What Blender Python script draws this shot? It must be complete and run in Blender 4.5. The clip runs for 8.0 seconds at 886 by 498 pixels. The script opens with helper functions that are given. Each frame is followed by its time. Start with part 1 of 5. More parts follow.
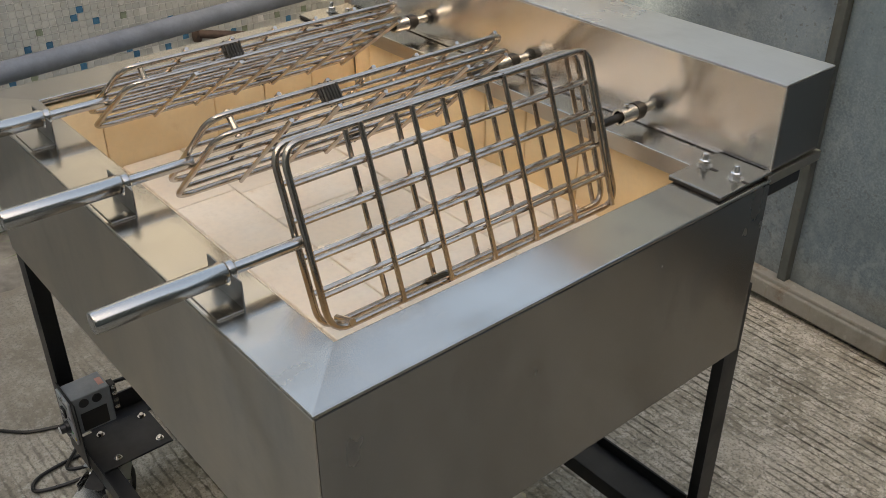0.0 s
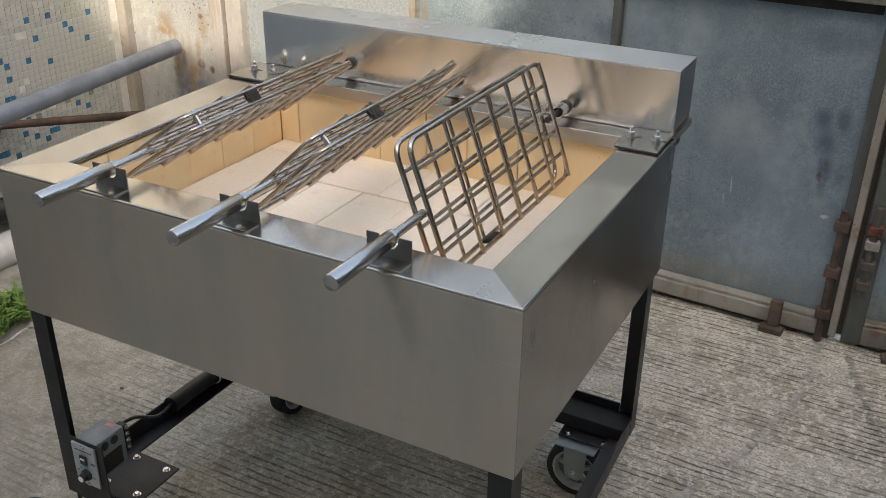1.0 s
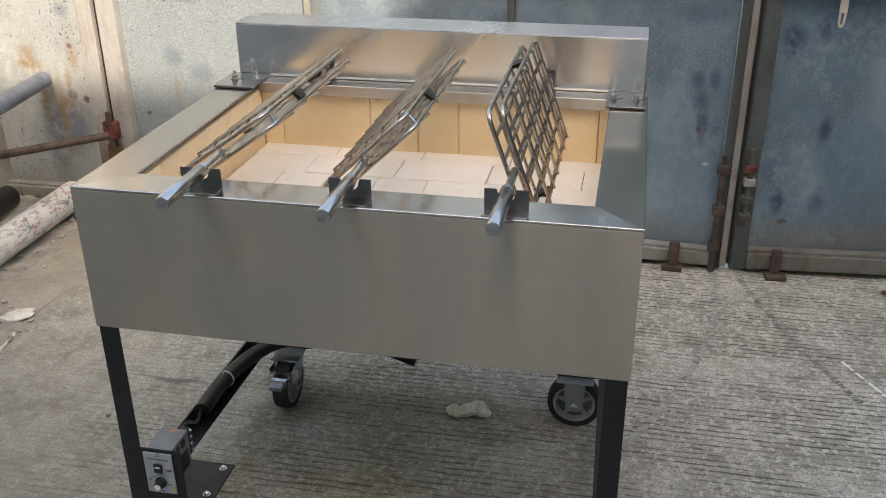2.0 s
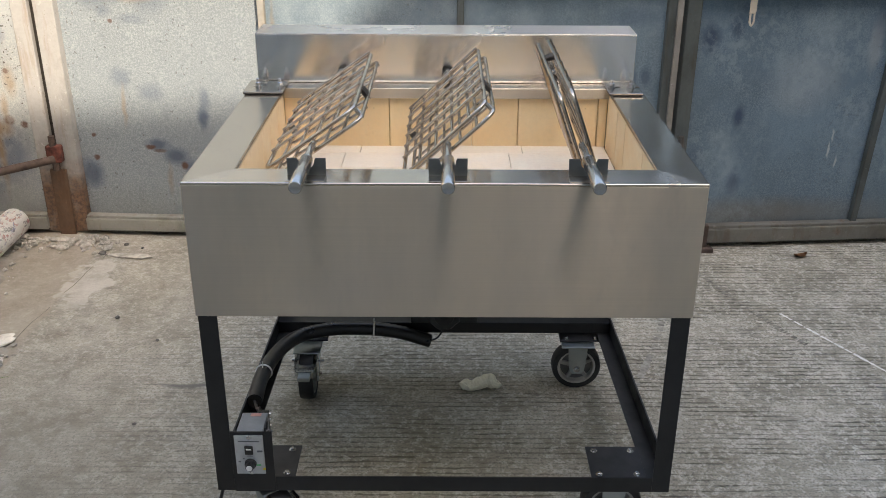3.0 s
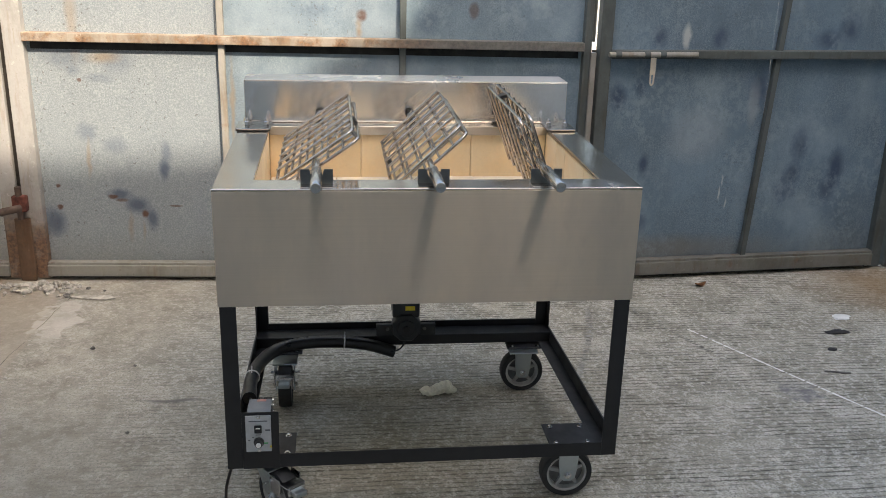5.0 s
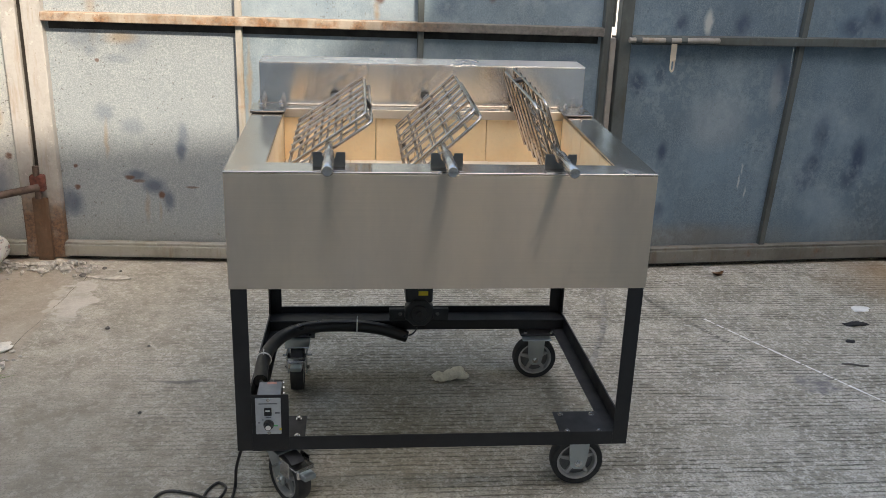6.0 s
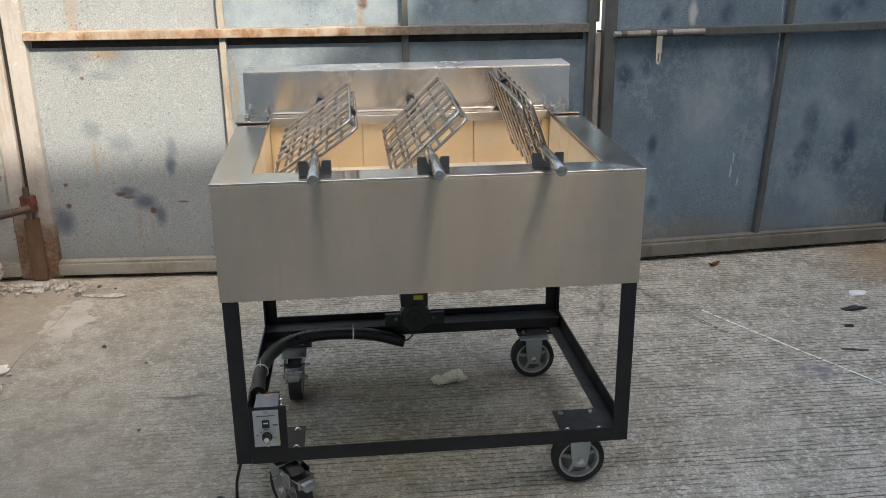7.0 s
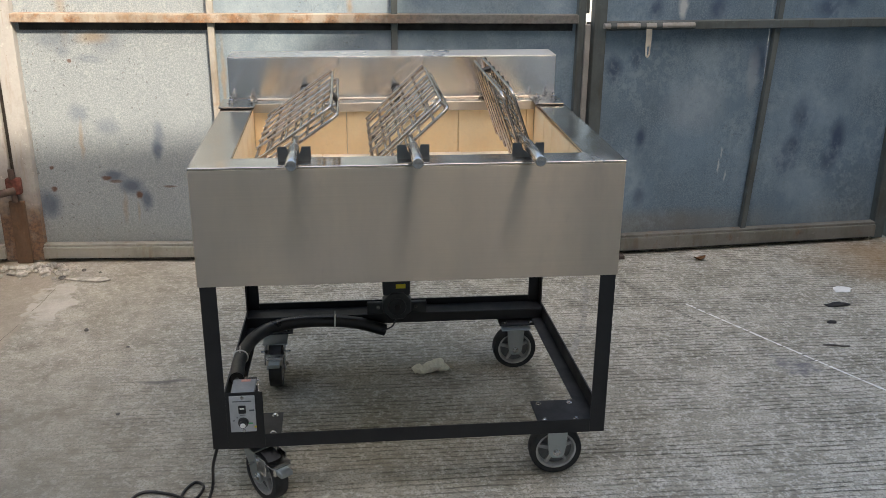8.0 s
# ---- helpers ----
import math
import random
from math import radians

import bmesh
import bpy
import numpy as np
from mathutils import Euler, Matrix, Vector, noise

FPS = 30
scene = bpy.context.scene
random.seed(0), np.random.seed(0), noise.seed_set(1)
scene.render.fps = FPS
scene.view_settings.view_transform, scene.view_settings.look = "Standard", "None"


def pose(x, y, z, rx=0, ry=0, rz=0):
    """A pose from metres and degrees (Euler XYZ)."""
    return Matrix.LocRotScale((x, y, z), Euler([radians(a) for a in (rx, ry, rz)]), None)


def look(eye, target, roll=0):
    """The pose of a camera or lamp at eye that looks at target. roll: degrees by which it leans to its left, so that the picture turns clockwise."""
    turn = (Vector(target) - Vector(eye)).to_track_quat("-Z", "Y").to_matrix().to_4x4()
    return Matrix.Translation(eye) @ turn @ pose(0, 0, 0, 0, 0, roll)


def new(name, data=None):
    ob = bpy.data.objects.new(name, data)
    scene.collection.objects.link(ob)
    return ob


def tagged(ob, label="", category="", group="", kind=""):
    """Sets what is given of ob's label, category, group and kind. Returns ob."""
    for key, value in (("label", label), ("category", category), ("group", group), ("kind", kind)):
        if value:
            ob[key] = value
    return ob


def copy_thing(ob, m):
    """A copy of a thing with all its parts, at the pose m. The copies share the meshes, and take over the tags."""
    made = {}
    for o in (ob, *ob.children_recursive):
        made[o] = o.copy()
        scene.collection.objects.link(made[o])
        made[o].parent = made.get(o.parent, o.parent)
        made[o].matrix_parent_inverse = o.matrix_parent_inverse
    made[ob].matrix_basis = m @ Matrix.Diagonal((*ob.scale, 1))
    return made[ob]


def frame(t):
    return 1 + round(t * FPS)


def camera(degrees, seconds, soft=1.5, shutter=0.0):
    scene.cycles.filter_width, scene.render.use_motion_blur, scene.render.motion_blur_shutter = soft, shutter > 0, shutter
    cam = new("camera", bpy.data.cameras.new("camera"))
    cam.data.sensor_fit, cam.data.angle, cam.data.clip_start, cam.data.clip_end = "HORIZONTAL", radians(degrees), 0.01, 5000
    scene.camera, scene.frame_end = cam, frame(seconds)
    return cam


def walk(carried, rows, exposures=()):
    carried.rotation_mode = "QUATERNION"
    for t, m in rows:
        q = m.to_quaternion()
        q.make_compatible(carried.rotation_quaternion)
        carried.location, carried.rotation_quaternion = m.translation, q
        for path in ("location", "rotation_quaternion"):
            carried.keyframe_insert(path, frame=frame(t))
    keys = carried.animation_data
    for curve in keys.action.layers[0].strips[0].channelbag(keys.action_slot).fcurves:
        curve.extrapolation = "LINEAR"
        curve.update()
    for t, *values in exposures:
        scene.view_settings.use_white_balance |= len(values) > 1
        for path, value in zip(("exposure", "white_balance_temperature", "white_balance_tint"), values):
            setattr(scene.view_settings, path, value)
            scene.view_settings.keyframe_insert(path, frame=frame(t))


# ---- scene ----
cam = camera(50.5, 8.0, soft=0.75)
PATH = [
    (0, (1.186, -0.362, 1.608), (-0.119, 0.735, 0.563), 0.0),
    (0.5, (1.09, -0.724, 1.634), (0.036, 0.632, 0.608), 1.6),
    (1, (0.986, -1.083, 1.652), (0.159, 0.497, 0.748), 0.7),
    (1.5, (0.831, -1.338, 1.666), (0.195, 0.335, 0.773), 0.2),
    (1.7, (0.691, -1.409, 1.656), (0.173, 0.303, 0.761), 0.1),
    (2.8, (0.117, -1.787, 1.648), (0.044, 0.033, 0.823), -0.7),
    (3, (0.0, -1.829, 1.648), (-0.003, -0.007, 0.822), 0.2),
    (3.5, (-0.212, -1.95, 1.641), (-0.061, -0.126, 0.834), -0.1),
    (4, (-0.228, -2.176, 1.613), (-0.009, -0.324, 0.891), 1.1),
    (4.2, (-0.231, -2.238, 1.615), (-0.011, -0.375, 0.922), 0.9),
    (5.3, (-0.249, -2.287, 1.593), (-0.021, -0.409, 0.944), 1.8),
    (5.5, (-0.242, -2.283, 1.595), (-0.021, -0.407, 0.937), 1.8),
    (6, (-0.226, -2.272, 1.591), (-0.039, -0.4, 0.91), 2.0),
    (6.5, (-0.214, -2.266, 1.59), (-0.031, -0.393, 0.911), 0.1),
    (7, (-0.202, -2.262, 1.593), (-0.014, -0.39, 0.915), -0.6),
    (7.5, (-0.194, -2.261, 1.591), (-0.004, -0.39, 0.912), -0.8),
    (8, (-0.159, -2.266, 1.586), (0.038, -0.401, 0.89), 0.5),
]
EXPOSURES = [(0, 2.0, 9700, 10), (0.5, 2.1, 9200, 10), (1, 2.18, 8700, 10), (1.5, 2.24, 8400, 10), (3, 2.32, 8250, 10), (4, 2.29, 8250, 10), (8, 2.27, 8250, 10)]
walk(cam, [(t, look(eye, target, roll)) for t, eye, target, roll in PATH], EXPOSURES)

# ---- light ----
SUN = Vector((-0.35, 0.75, -0.75)).normalized()
world = bpy.data.worlds.new("sky")
scene.world = world
world.use_nodes = True
wn = world.node_tree
sky = wn.nodes.new("ShaderNodeTexSky")
sky.sky_type = "NISHITA"
sky.sun_disc = False
sky.sun_elevation = math.asin(-SUN.z)
sky.sun_rotation = math.atan2(-SUN.x, -SUN.y)
sky.air_density, sky.dust_density = 1.0, 2.5
wn.links.new(sky.outputs[0], wn.nodes["Background"].inputs[0])
wn.nodes["Background"].inputs[1].default_value = 0.15
sun = new("sun", bpy.data.lights.new("sun", "SUN"))
sun.data.energy, sun.data.angle, sun.data.color = 1.45, radians(1.0), (1.0, 0.98, 0.95)
sun.matrix_world = look((0, 0, 8), Vector((0, 0, 8)) + SUN)


# ---- materials ----
class Mat:
    """A node material under construction."""

    def __init__(self, name, rough=0.5, metal=0.0):
        self.m = bpy.data.materials.new(name)
        self.m.use_nodes = True
        self.t = self.m.node_tree
        self.b = self.t.nodes["Principled BSDF"]
        self.b.inputs["Roughness"].default_value = rough
        self.b.inputs["Metallic"].default_value = metal
        self.co = self.t.nodes.new("ShaderNodeTexCoord").outputs["Object"]

    def node(self, kind, **inputs):
        n = self.t.nodes.new(kind)
        for k, v in inputs.items():
            self.put(n.inputs[k.replace("_", " ")], v)
        return n

    def put(self, socket, v):
        if isinstance(v, bpy.types.NodeSocket):
            self.t.links.new(v, socket)
        else:
            socket.default_value = v

    def world_co(self):
        g = self.t.nodes.new("ShaderNodeNewGeometry")
        self.co = g.outputs["Position"]
        return self

    def scaled(self, s):
        n = self.t.nodes.new("ShaderNodeMapping")
        self.put(n.inputs["Vector"], self.co)
        n.inputs["Scale"].default_value = s if hasattr(s, "__len__") else (s, s, s)
        return n.outputs[0]

    def noise(self, scale, detail=4.0, rough=0.55, stretch=(1, 1, 1), shift=0.0):
        v = self.scaled(stretch)
        if shift:
            v = self.node("ShaderNodeVectorMath", Vector=v).outputs[0]
            v.node.inputs[1].default_value = (shift, shift * 0.7, shift * 1.3)
        n = self.node("ShaderNodeTexNoise", Vector=v, Scale=scale, Detail=detail, Roughness=rough)
        return n.outputs[0]

    def ramp(self, fac, lo, hi, a=0.0, b=1.0):
        n = self.t.nodes.new("ShaderNodeMapRange")
        n.clamp = True
        self.put(n.inputs[0], fac)
        for i, v in enumerate((lo, hi, a, b)):
            self.put(n.inputs[i + 1], v)
        return n.outputs[0]

    def mix(self, fac, a, b, blend="MIX"):
        n = self.t.nodes.new("ShaderNodeMix")
        n.data_type, n.blend_type = "RGBA", blend
        self.put(n.inputs[0], fac)
        for s, v in ((n.inputs[6], a), (n.inputs[7], b)):
            self.put(s, v if isinstance(v, bpy.types.NodeSocket) else (*v, 1))
        return n.outputs[2]

    def op(self, kind, a, b=0.0):
        n = self.t.nodes.new("ShaderNodeMath")
        n.operation = kind
        self.put(n.inputs[0], a)
        self.put(n.inputs[1], b)
        return n.outputs[0]

    def blotch(self, centre, size, soft=0.5, wobble=0.0, wscale=12.0):
        """1 inside a soft ellipsoid, 0 outside."""
        v = self.co
        if wobble:
            w = self.node("ShaderNodeTexNoise", Vector=v, Scale=wscale, Detail=3.0).outputs["Color"]
            w2 = self.node("ShaderNodeVectorMath", Vector=w)
            w2.operation = "MULTIPLY_ADD"
            w2.inputs[1].default_value = (wobble,) * 3
            w2.inputs[2].default_value = (-wobble / 2,) * 3
            add = self.t.nodes.new("ShaderNodeVectorMath")
            self.put(add.inputs[0], v)
            self.put(add.inputs[1], w2.outputs[0])
            v = add.outputs[0]
        sub = self.t.nodes.new("ShaderNodeVectorMath")
        sub.operation = "SUBTRACT"
        self.put(sub.inputs[0], v)
        sub.inputs[1].default_value = centre
        div = self.t.nodes.new("ShaderNodeVectorMath")
        div.operation = "DIVIDE"
        self.put(div.inputs[0], sub.outputs[0])
        div.inputs[1].default_value = size
        ln = self.t.nodes.new("ShaderNodeVectorMath")
        ln.operation = "LENGTH"
        self.put(ln.inputs[0], div.outputs[0])
        return self.ramp(ln.outputs["Value"], 1.0 + soft, 1.0 - soft)

    def color(self, v):
        self.put(self.b.inputs["Base Color"], v if isinstance(v, bpy.types.NodeSocket) else (*v, 1))
        return self

    def rough(self, v):
        self.put(self.b.inputs["Roughness"], v)
        return self

    def bump(self, height, strength=0.3, dist=0.002):
        n = self.node("ShaderNodeBump", Height=height, Strength=strength, Distance=dist)
        self.put(self.b.inputs["Normal"], n.outputs[0])
        return self


def steel(name, spread, along, tone=0.62, rough=0.3, aniso=0.75, warm=1.0, haze=0.08, smear=1.0):
    """Brushed stainless sheet; along: the way of the brush lines; spread: the way in which it smears reflections."""
    m = Mat(name, rough, 1.0)
    line = [1.0, 1.0, 1.0]
    for i in range(3):
        line[i] = 1.5 if along[i] else 300.0
    g = m.noise(1.0, 3.0, 0.6, tuple(line))
    s = m.noise(3.0, 4.0, 0.6)
    w = (1 + 0.095 * warm, 1.0, 1 - 0.115 * warm)
    c = m.mix(m.ramp(g, 0.3, 0.7), tuple(tone * 0.97 * x for x in w), tuple(tone * 1.03 * x for x in w))
    c = m.mix(m.ramp(s, 0.35, 0.7, 0.0, 0.35 * smear), c, (tone * 0.8, tone * 0.78, tone * 0.75))
    streak = m.noise(5.0, 4.0, 0.6, (1, 1, 0.25), 8.0)
    c = m.mix(m.ramp(streak, 0.42, 0.66, 0.0, 0.45 * smear), c, (tone * 0.7, tone * 0.66, tone * 0.6))
    # wiped smears and fingermarks
    wipe = m.noise(9.0, 4.0, 0.65, (1, 1, 0.5), 5.0)
    m.color(m.mix(m.ramp(wipe, 0.55, 0.75, 0.0, 0.3 * smear), c, (tone * 0.62, tone * 0.6, tone * 0.55)))
    m.rough(m.op("ADD", m.ramp(s, 0.3, 0.75, rough - 0.05, rough + 0.06), m.ramp(wipe, 0.5, 0.68, 0.0, haze)))
    m.put(m.b.inputs["Anisotropic"], aniso)
    t = m.node("ShaderNodeCombineXYZ", X=spread[0] + 0.03, Y=spread[1] + 0.03, Z=spread[2] + 0.03)
    m.put(m.b.inputs["Tangent"], t.outputs[0])
    return m.m


# one steel; each side's tone carries how bright its reflections look
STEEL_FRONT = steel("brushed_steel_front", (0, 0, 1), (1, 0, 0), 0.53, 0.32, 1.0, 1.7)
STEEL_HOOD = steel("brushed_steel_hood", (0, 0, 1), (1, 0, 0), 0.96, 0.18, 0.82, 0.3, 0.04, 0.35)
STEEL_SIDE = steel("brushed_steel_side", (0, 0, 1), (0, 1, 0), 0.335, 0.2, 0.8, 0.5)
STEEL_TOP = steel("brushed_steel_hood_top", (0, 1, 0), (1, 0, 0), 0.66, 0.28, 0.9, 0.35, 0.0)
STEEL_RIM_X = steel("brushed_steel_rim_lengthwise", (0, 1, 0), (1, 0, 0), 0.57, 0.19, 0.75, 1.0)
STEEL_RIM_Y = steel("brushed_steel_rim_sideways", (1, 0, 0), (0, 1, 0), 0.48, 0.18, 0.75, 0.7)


def plain_steel(name, tone=0.6, rough=0.22, tint=(1, 1, 1), dark_patch=(0.3, 0.24, 0.18), amount=0.3, uneven=1.0):
    m = Mat(name, rough, 1.0)
    n = m.noise(22.0, 4.0, 0.6)
    m.color(m.mix(m.ramp(n, 0.45, 0.75, 0.0, amount), tuple(tone * c for c in tint), dark_patch))
    m.rough(m.ramp(m.noise(60.0, 3.0), 0.3, 0.7, rough - 0.04 * uneven, rough + 0.06 * uneven))
    return m.m


WIRE = plain_steel("steel_wire", 0.54, 0.2, (1, 0.87, 0.75), (0.26, 0.15, 0.09), 0.6)
TUBE = plain_steel("polished_steel_tube", 0.52, 0.24, (1, 0.97, 0.92), (0.45, 0.42, 0.38), 0.02, 0.1)
ZINC = plain_steel("zinc_plated_steel", 0.5, 0.36, (0.88, 0.98, 1.0), (0.3, 0.33, 0.33), 0.5)
BOLT = plain_steel("bright_bolt_steel", 0.7, 0.2)
DARK_STEEL = plain_steel("steel_toned_dark", 0.2, 0.32, (0.95, 1, 1), (0.1, 0.1, 0.1), 0.5)
# burnt steel parts; also stands for shade in gaps and open ends
SOOT_AND_SHADE = plain_steel("burnt_steel_and_shade", 0.1, 0.5, (1, 0.9, 0.8), (0.03, 0.03, 0.03), 0.6)


def painted(name, base, rough=0.5, vary=0.25, scale=14.0, metal=0.0, bump=0.1, spec=None):
    m = Mat(name, rough, metal)
    n = m.noise(scale, 5.0, 0.6)
    f = m.noise(scale * 9, 3.0, 0.6, shift=3.1)
    dark = tuple(c * (1 - vary) for c in base)
    lite = tuple(min(1, c * (1 + vary)) for c in base)
    c = m.mix(m.ramp(n, 0.3, 0.7), dark, lite)
    m.color(m.mix(m.ramp(f, 0.45, 0.8, 0, 0.3), c, tuple(x * 0.7 for x in base)))
    m.rough(m.ramp(n, 0.3, 0.7, rough + 0.1, rough - 0.08))
    m.bump(f, bump, 0.001)
    return m.m


BLACK = painted("satin_black_paint", (0.009, 0.0095, 0.011), 0.42, 0.3)
BLACK_DULL = painted("dull_black_paint", (0.024, 0.025, 0.028), 0.5, 0.3)
MOTOR_BLACK = painted("grey_black_motor_housing", (0.03, 0.033, 0.036), 0.42, 0.3)
HUB_WEB = painted("dark_grey_nylon", (0.13, 0.13, 0.128), 0.55, 0.25, 30.0)
RUBBER = painted("black_rubber", (0.02, 0.02, 0.021), 0.62, 0.35, 30.0, 0.0, 0.25)
HUB = painted("grey_nylon_wheel", (0.4, 0.4, 0.39), 0.5, 0.25, 30.0)
PLASTIC_BLACK = painted("black_plastic", (0.012, 0.012, 0.013), 0.38, 0.2)
CONDUIT = painted("black_conduit", (0.012, 0.012, 0.013), 0.33, 0.3, 20.0)
GREY_BOX = painted("grey_enamel", (0.2, 0.23, 0.26), 0.4, 0.15, 20.0)
ALU = painted("satin_aluminium", (0.5, 0.53, 0.56), 0.38, 0.1, 30.0, 0.6)
WHITE_PLASTIC = painted("white_plastic", (0.82, 0.82, 0.8), 0.45, 0.08)
YELLOW = painted("yellow_sticker", (0.75, 0.6, 0.04), 0.5, 0.1)
RED_STICKER = painted("red_sticker", (0.55, 0.28, 0.25), 0.5, 0.2)
PRINT = painted("grey_print", (0.12, 0.13, 0.15), 0.6, 0.1)
GREEN = painted("green_print", (0.1, 0.45, 0.2), 0.6, 0.1)


def firebrick(name, base, hot):
    m = Mat(name, 0.85)
    info = m.node("ShaderNodeObjectInfo").outputs["Random"]
    n = m.noise(9.0, 5.0, 0.6)
    f = m.noise(90.0, 3.0, 0.6, shift=2.0)
    speck = m.noise(45.0, 2.0, 0.5, shift=7.0)
    c = m.mix(m.ramp(n, 0.35, 0.7), base, hot)
    c = m.mix(m.op("MULTIPLY", info, 0.35), c, tuple(x * 0.82 for x in hot))
    c = m.mix(m.ramp(f, 0.4, 0.75, 0, 0.25), c, tuple(x * 0.75 for x in base))
    c = m.mix(m.ramp(speck, 0.74, 0.8, 0, 0.6), c, (0.22, 0.12, 0.06))
    burnt = m.op("MULTIPLY", m.ramp(m.noise(14.0, 5.0, 0.7, shift=15.0), 0.6, 0.74), 0.4)
    c = m.mix(burnt, c, tuple(x * y for x, y in zip(hot, (0.68, 0.55, 0.4))))
    m.color(c)
    m.bump(f, 0.25, 0.001)
    return m.m


BRICK_WALL = firebrick("fired_clay_brick_wall", (0.95, 0.77, 0.52), (0.9, 0.66, 0.38))
BRICK_FLOOR = firebrick("fired_clay_brick_floor", (0.96, 0.87, 0.74), (0.95, 0.82, 0.66))
MORTAR = painted("sooty_mortar", (0.2, 0.13, 0.08), 0.9, 0.3)


def concrete():
    m = Mat("grooved_concrete", 0.82).world_co()
    big = m.noise(0.9, 5.0, 0.6)
    mid = m.noise(5.0, 5.0, 0.65, shift=4.0)
    fine = m.noise(120.0, 3.0, 0.7, shift=9.0)
    grit = m.noise(46.0, 4.0, 0.7, shift=1.7)
    # raked grooves across the yard, broken up and worn away towards the kerb
    sep = m.node("ShaderNodeSeparateXYZ", Vector=m.co)
    wob = m.noise(3.0, 3.0, 0.6, (0.5, 1, 1))
    wob2 = m.noise(24.0, 3.0, 0.6, (0.4, 1, 1), 5.0)
    y = m.op("ADD", sep.outputs["Y"], m.op("ADD", m.op("MULTIPLY", wob, 0.03), m.op("MULTIPLY", wob2, 0.014)))
    saw = m.op("FRACT", m.op("MULTIPLY", y, 1 / 0.0235))
    tri = m.op("ABSOLUTE", m.op("SUBTRACT", saw, 0.5))
    groove = m.ramp(m.op("ADD", tri, m.op("MULTIPLY", m.op("SUBTRACT", grit, 0.5), 0.5)), 0.03, 0.17, 1.0, 0.0)
    broken = m.noise(7.0, 4.0, 0.65, (0.35, 1.6, 1), 12.0)
    groove = m.op("MULTIPLY", groove, m.ramp(broken, 0.36, 0.54, 0.1, 1.0))
    dashes = m.noise(22.0, 3.0, 0.6, (0.45, 1.4, 1), 19.0)
    groove = m.op("MULTIPLY", groove, m.ramp(dashes, 0.36, 0.52, 0.25, 1.0))
    smooth = m.ramp(m.op("ADD", sep.outputs["X"], m.op("MULTIPLY", m.op("SUBTRACT", big, 0.5), 1.5)), -1.1, -0.4, 0.16, 1.0)
    groove = m.op("MULTIPLY", groove, smooth)
    c = m.mix(m.ramp(big, 0.32, 0.68), (0.42, 0.392, 0.325), (0.575, 0.536, 0.452))
    c = m.mix(m.ramp(mid, 0.4, 0.62, 0.0, 0.85), c, (0.295, 0.27, 0.21))
    wear = m.noise(11.0, 6.0, 0.7, (0.85, 1.0, 1), 31.0)
    c = m.mix(m.ramp(wear, 0.5, 0.64, 0.0, 0.5), c, (0.2, 0.184, 0.146))
    c = m.mix(m.ramp(wear, 0.46, 0.36, 0.0, 0.35), c, (0.6, 0.575, 0.52))
    c = m.mix(m.ramp(grit, 0.5, 0.61, 0.0, 0.75), c, (0.66, 0.63, 0.56))
    c = m.mix(m.ramp(fine, 0.5, 0.61, 0.0, 0.7), c, (0.17, 0.16, 0.14))
    c = m.mix(m.op("MULTIPLY", groove, 0.86), c, (0.08, 0.073, 0.055))
    # smooth trowelled strip and an older brown slab towards the wall
    c = m.mix(m.op("MULTIPLY", m.op("SUBTRACT", 1.0, smooth), 0.6), c, m.mix(m.ramp(m.noise(11.0, 5.0, 0.7, shift=2.2), 0.4, 0.62), (0.19, 0.168, 0.136), (0.36, 0.332, 0.285)))
    old = m.ramp(m.op("ADD", sep.outputs["X"], m.op("MULTIPLY", m.op("SUBTRACT", mid, 0.5), 0.06)), -1.47, -1.45, 0.6, 0.0)
    c = m.mix(old, c, m.mix(m.ramp(mid, 0.35, 0.65), (0.25, 0.2, 0.15), (0.38, 0.33, 0.27)))
    # wide soft-edged patch of darker brown under the cart
    dark_patch = m.blotch((0.12, 0.45, 0), (0.62, 0.45, 1), 0.6, 0.5, 2.5)
    c = m.mix(m.op("MULTIPLY", dark_patch, 0.3), c, (0.17, 0.15, 0.1))
    # rusty run-off at the far end of the gate and pale cement by the rubble
    rust = m.blotch((2.5, 1.65, 0), (0.38, 0.3, 1), 0.6, 0.3, 4.0)
    c = m.mix(m.op("MULTIPLY", rust, 0.7), c, (0.3, 0.17, 0.07))
    cem = m.blotch((-1.395, 1.48, 0), (0.075, 0.24, 1), 0.1, 0.26, 11.0)
    c = m.mix(m.op("MULTIPLY", cem, m.ramp(mid, 0.3, 0.6, 0.8, 0.4)), c, (0.56, 0.53, 0.48))
    drip = m.blotch((1.455, 0.65, 0), (0.085, 0.06, 1), 0.35, 0.2, 18.0)
    c = m.mix(m.op("MULTIPLY", drip, m.ramp(wear, 0.42, 0.58, 0.25, 0.8)), c, (0.15, 0.15, 0.165))
    oil = m.blotch((-0.82, 0.735, 0), (0.09, 0.012, 1), 0.5, 0.06, 10.0)
    c = m.mix(m.op("MULTIPLY", oil, 0.85), c, (0.13, 0.125, 0.12))
    soil = m.blotch((-1.15, 0.1, 0), (0.5, 0.55, 1), 0.6, 0.5, 2.0)
    c = m.mix(m.op("MULTIPLY", soil, m.ramp(mid, 0.3, 0.65, 0.25, 0.6)), c, (0.2, 0.183, 0.15))
    m.color(c)
    h = m.op("ADD", m.op("MULTIPLY", groove, -1.0), m.op("ADD", m.op("MULTIPLY", fine, 0.5), m.op("MULTIPLY", grit, 0.5)))
    m.bump(h, 0.9, 0.004)
    return m.m


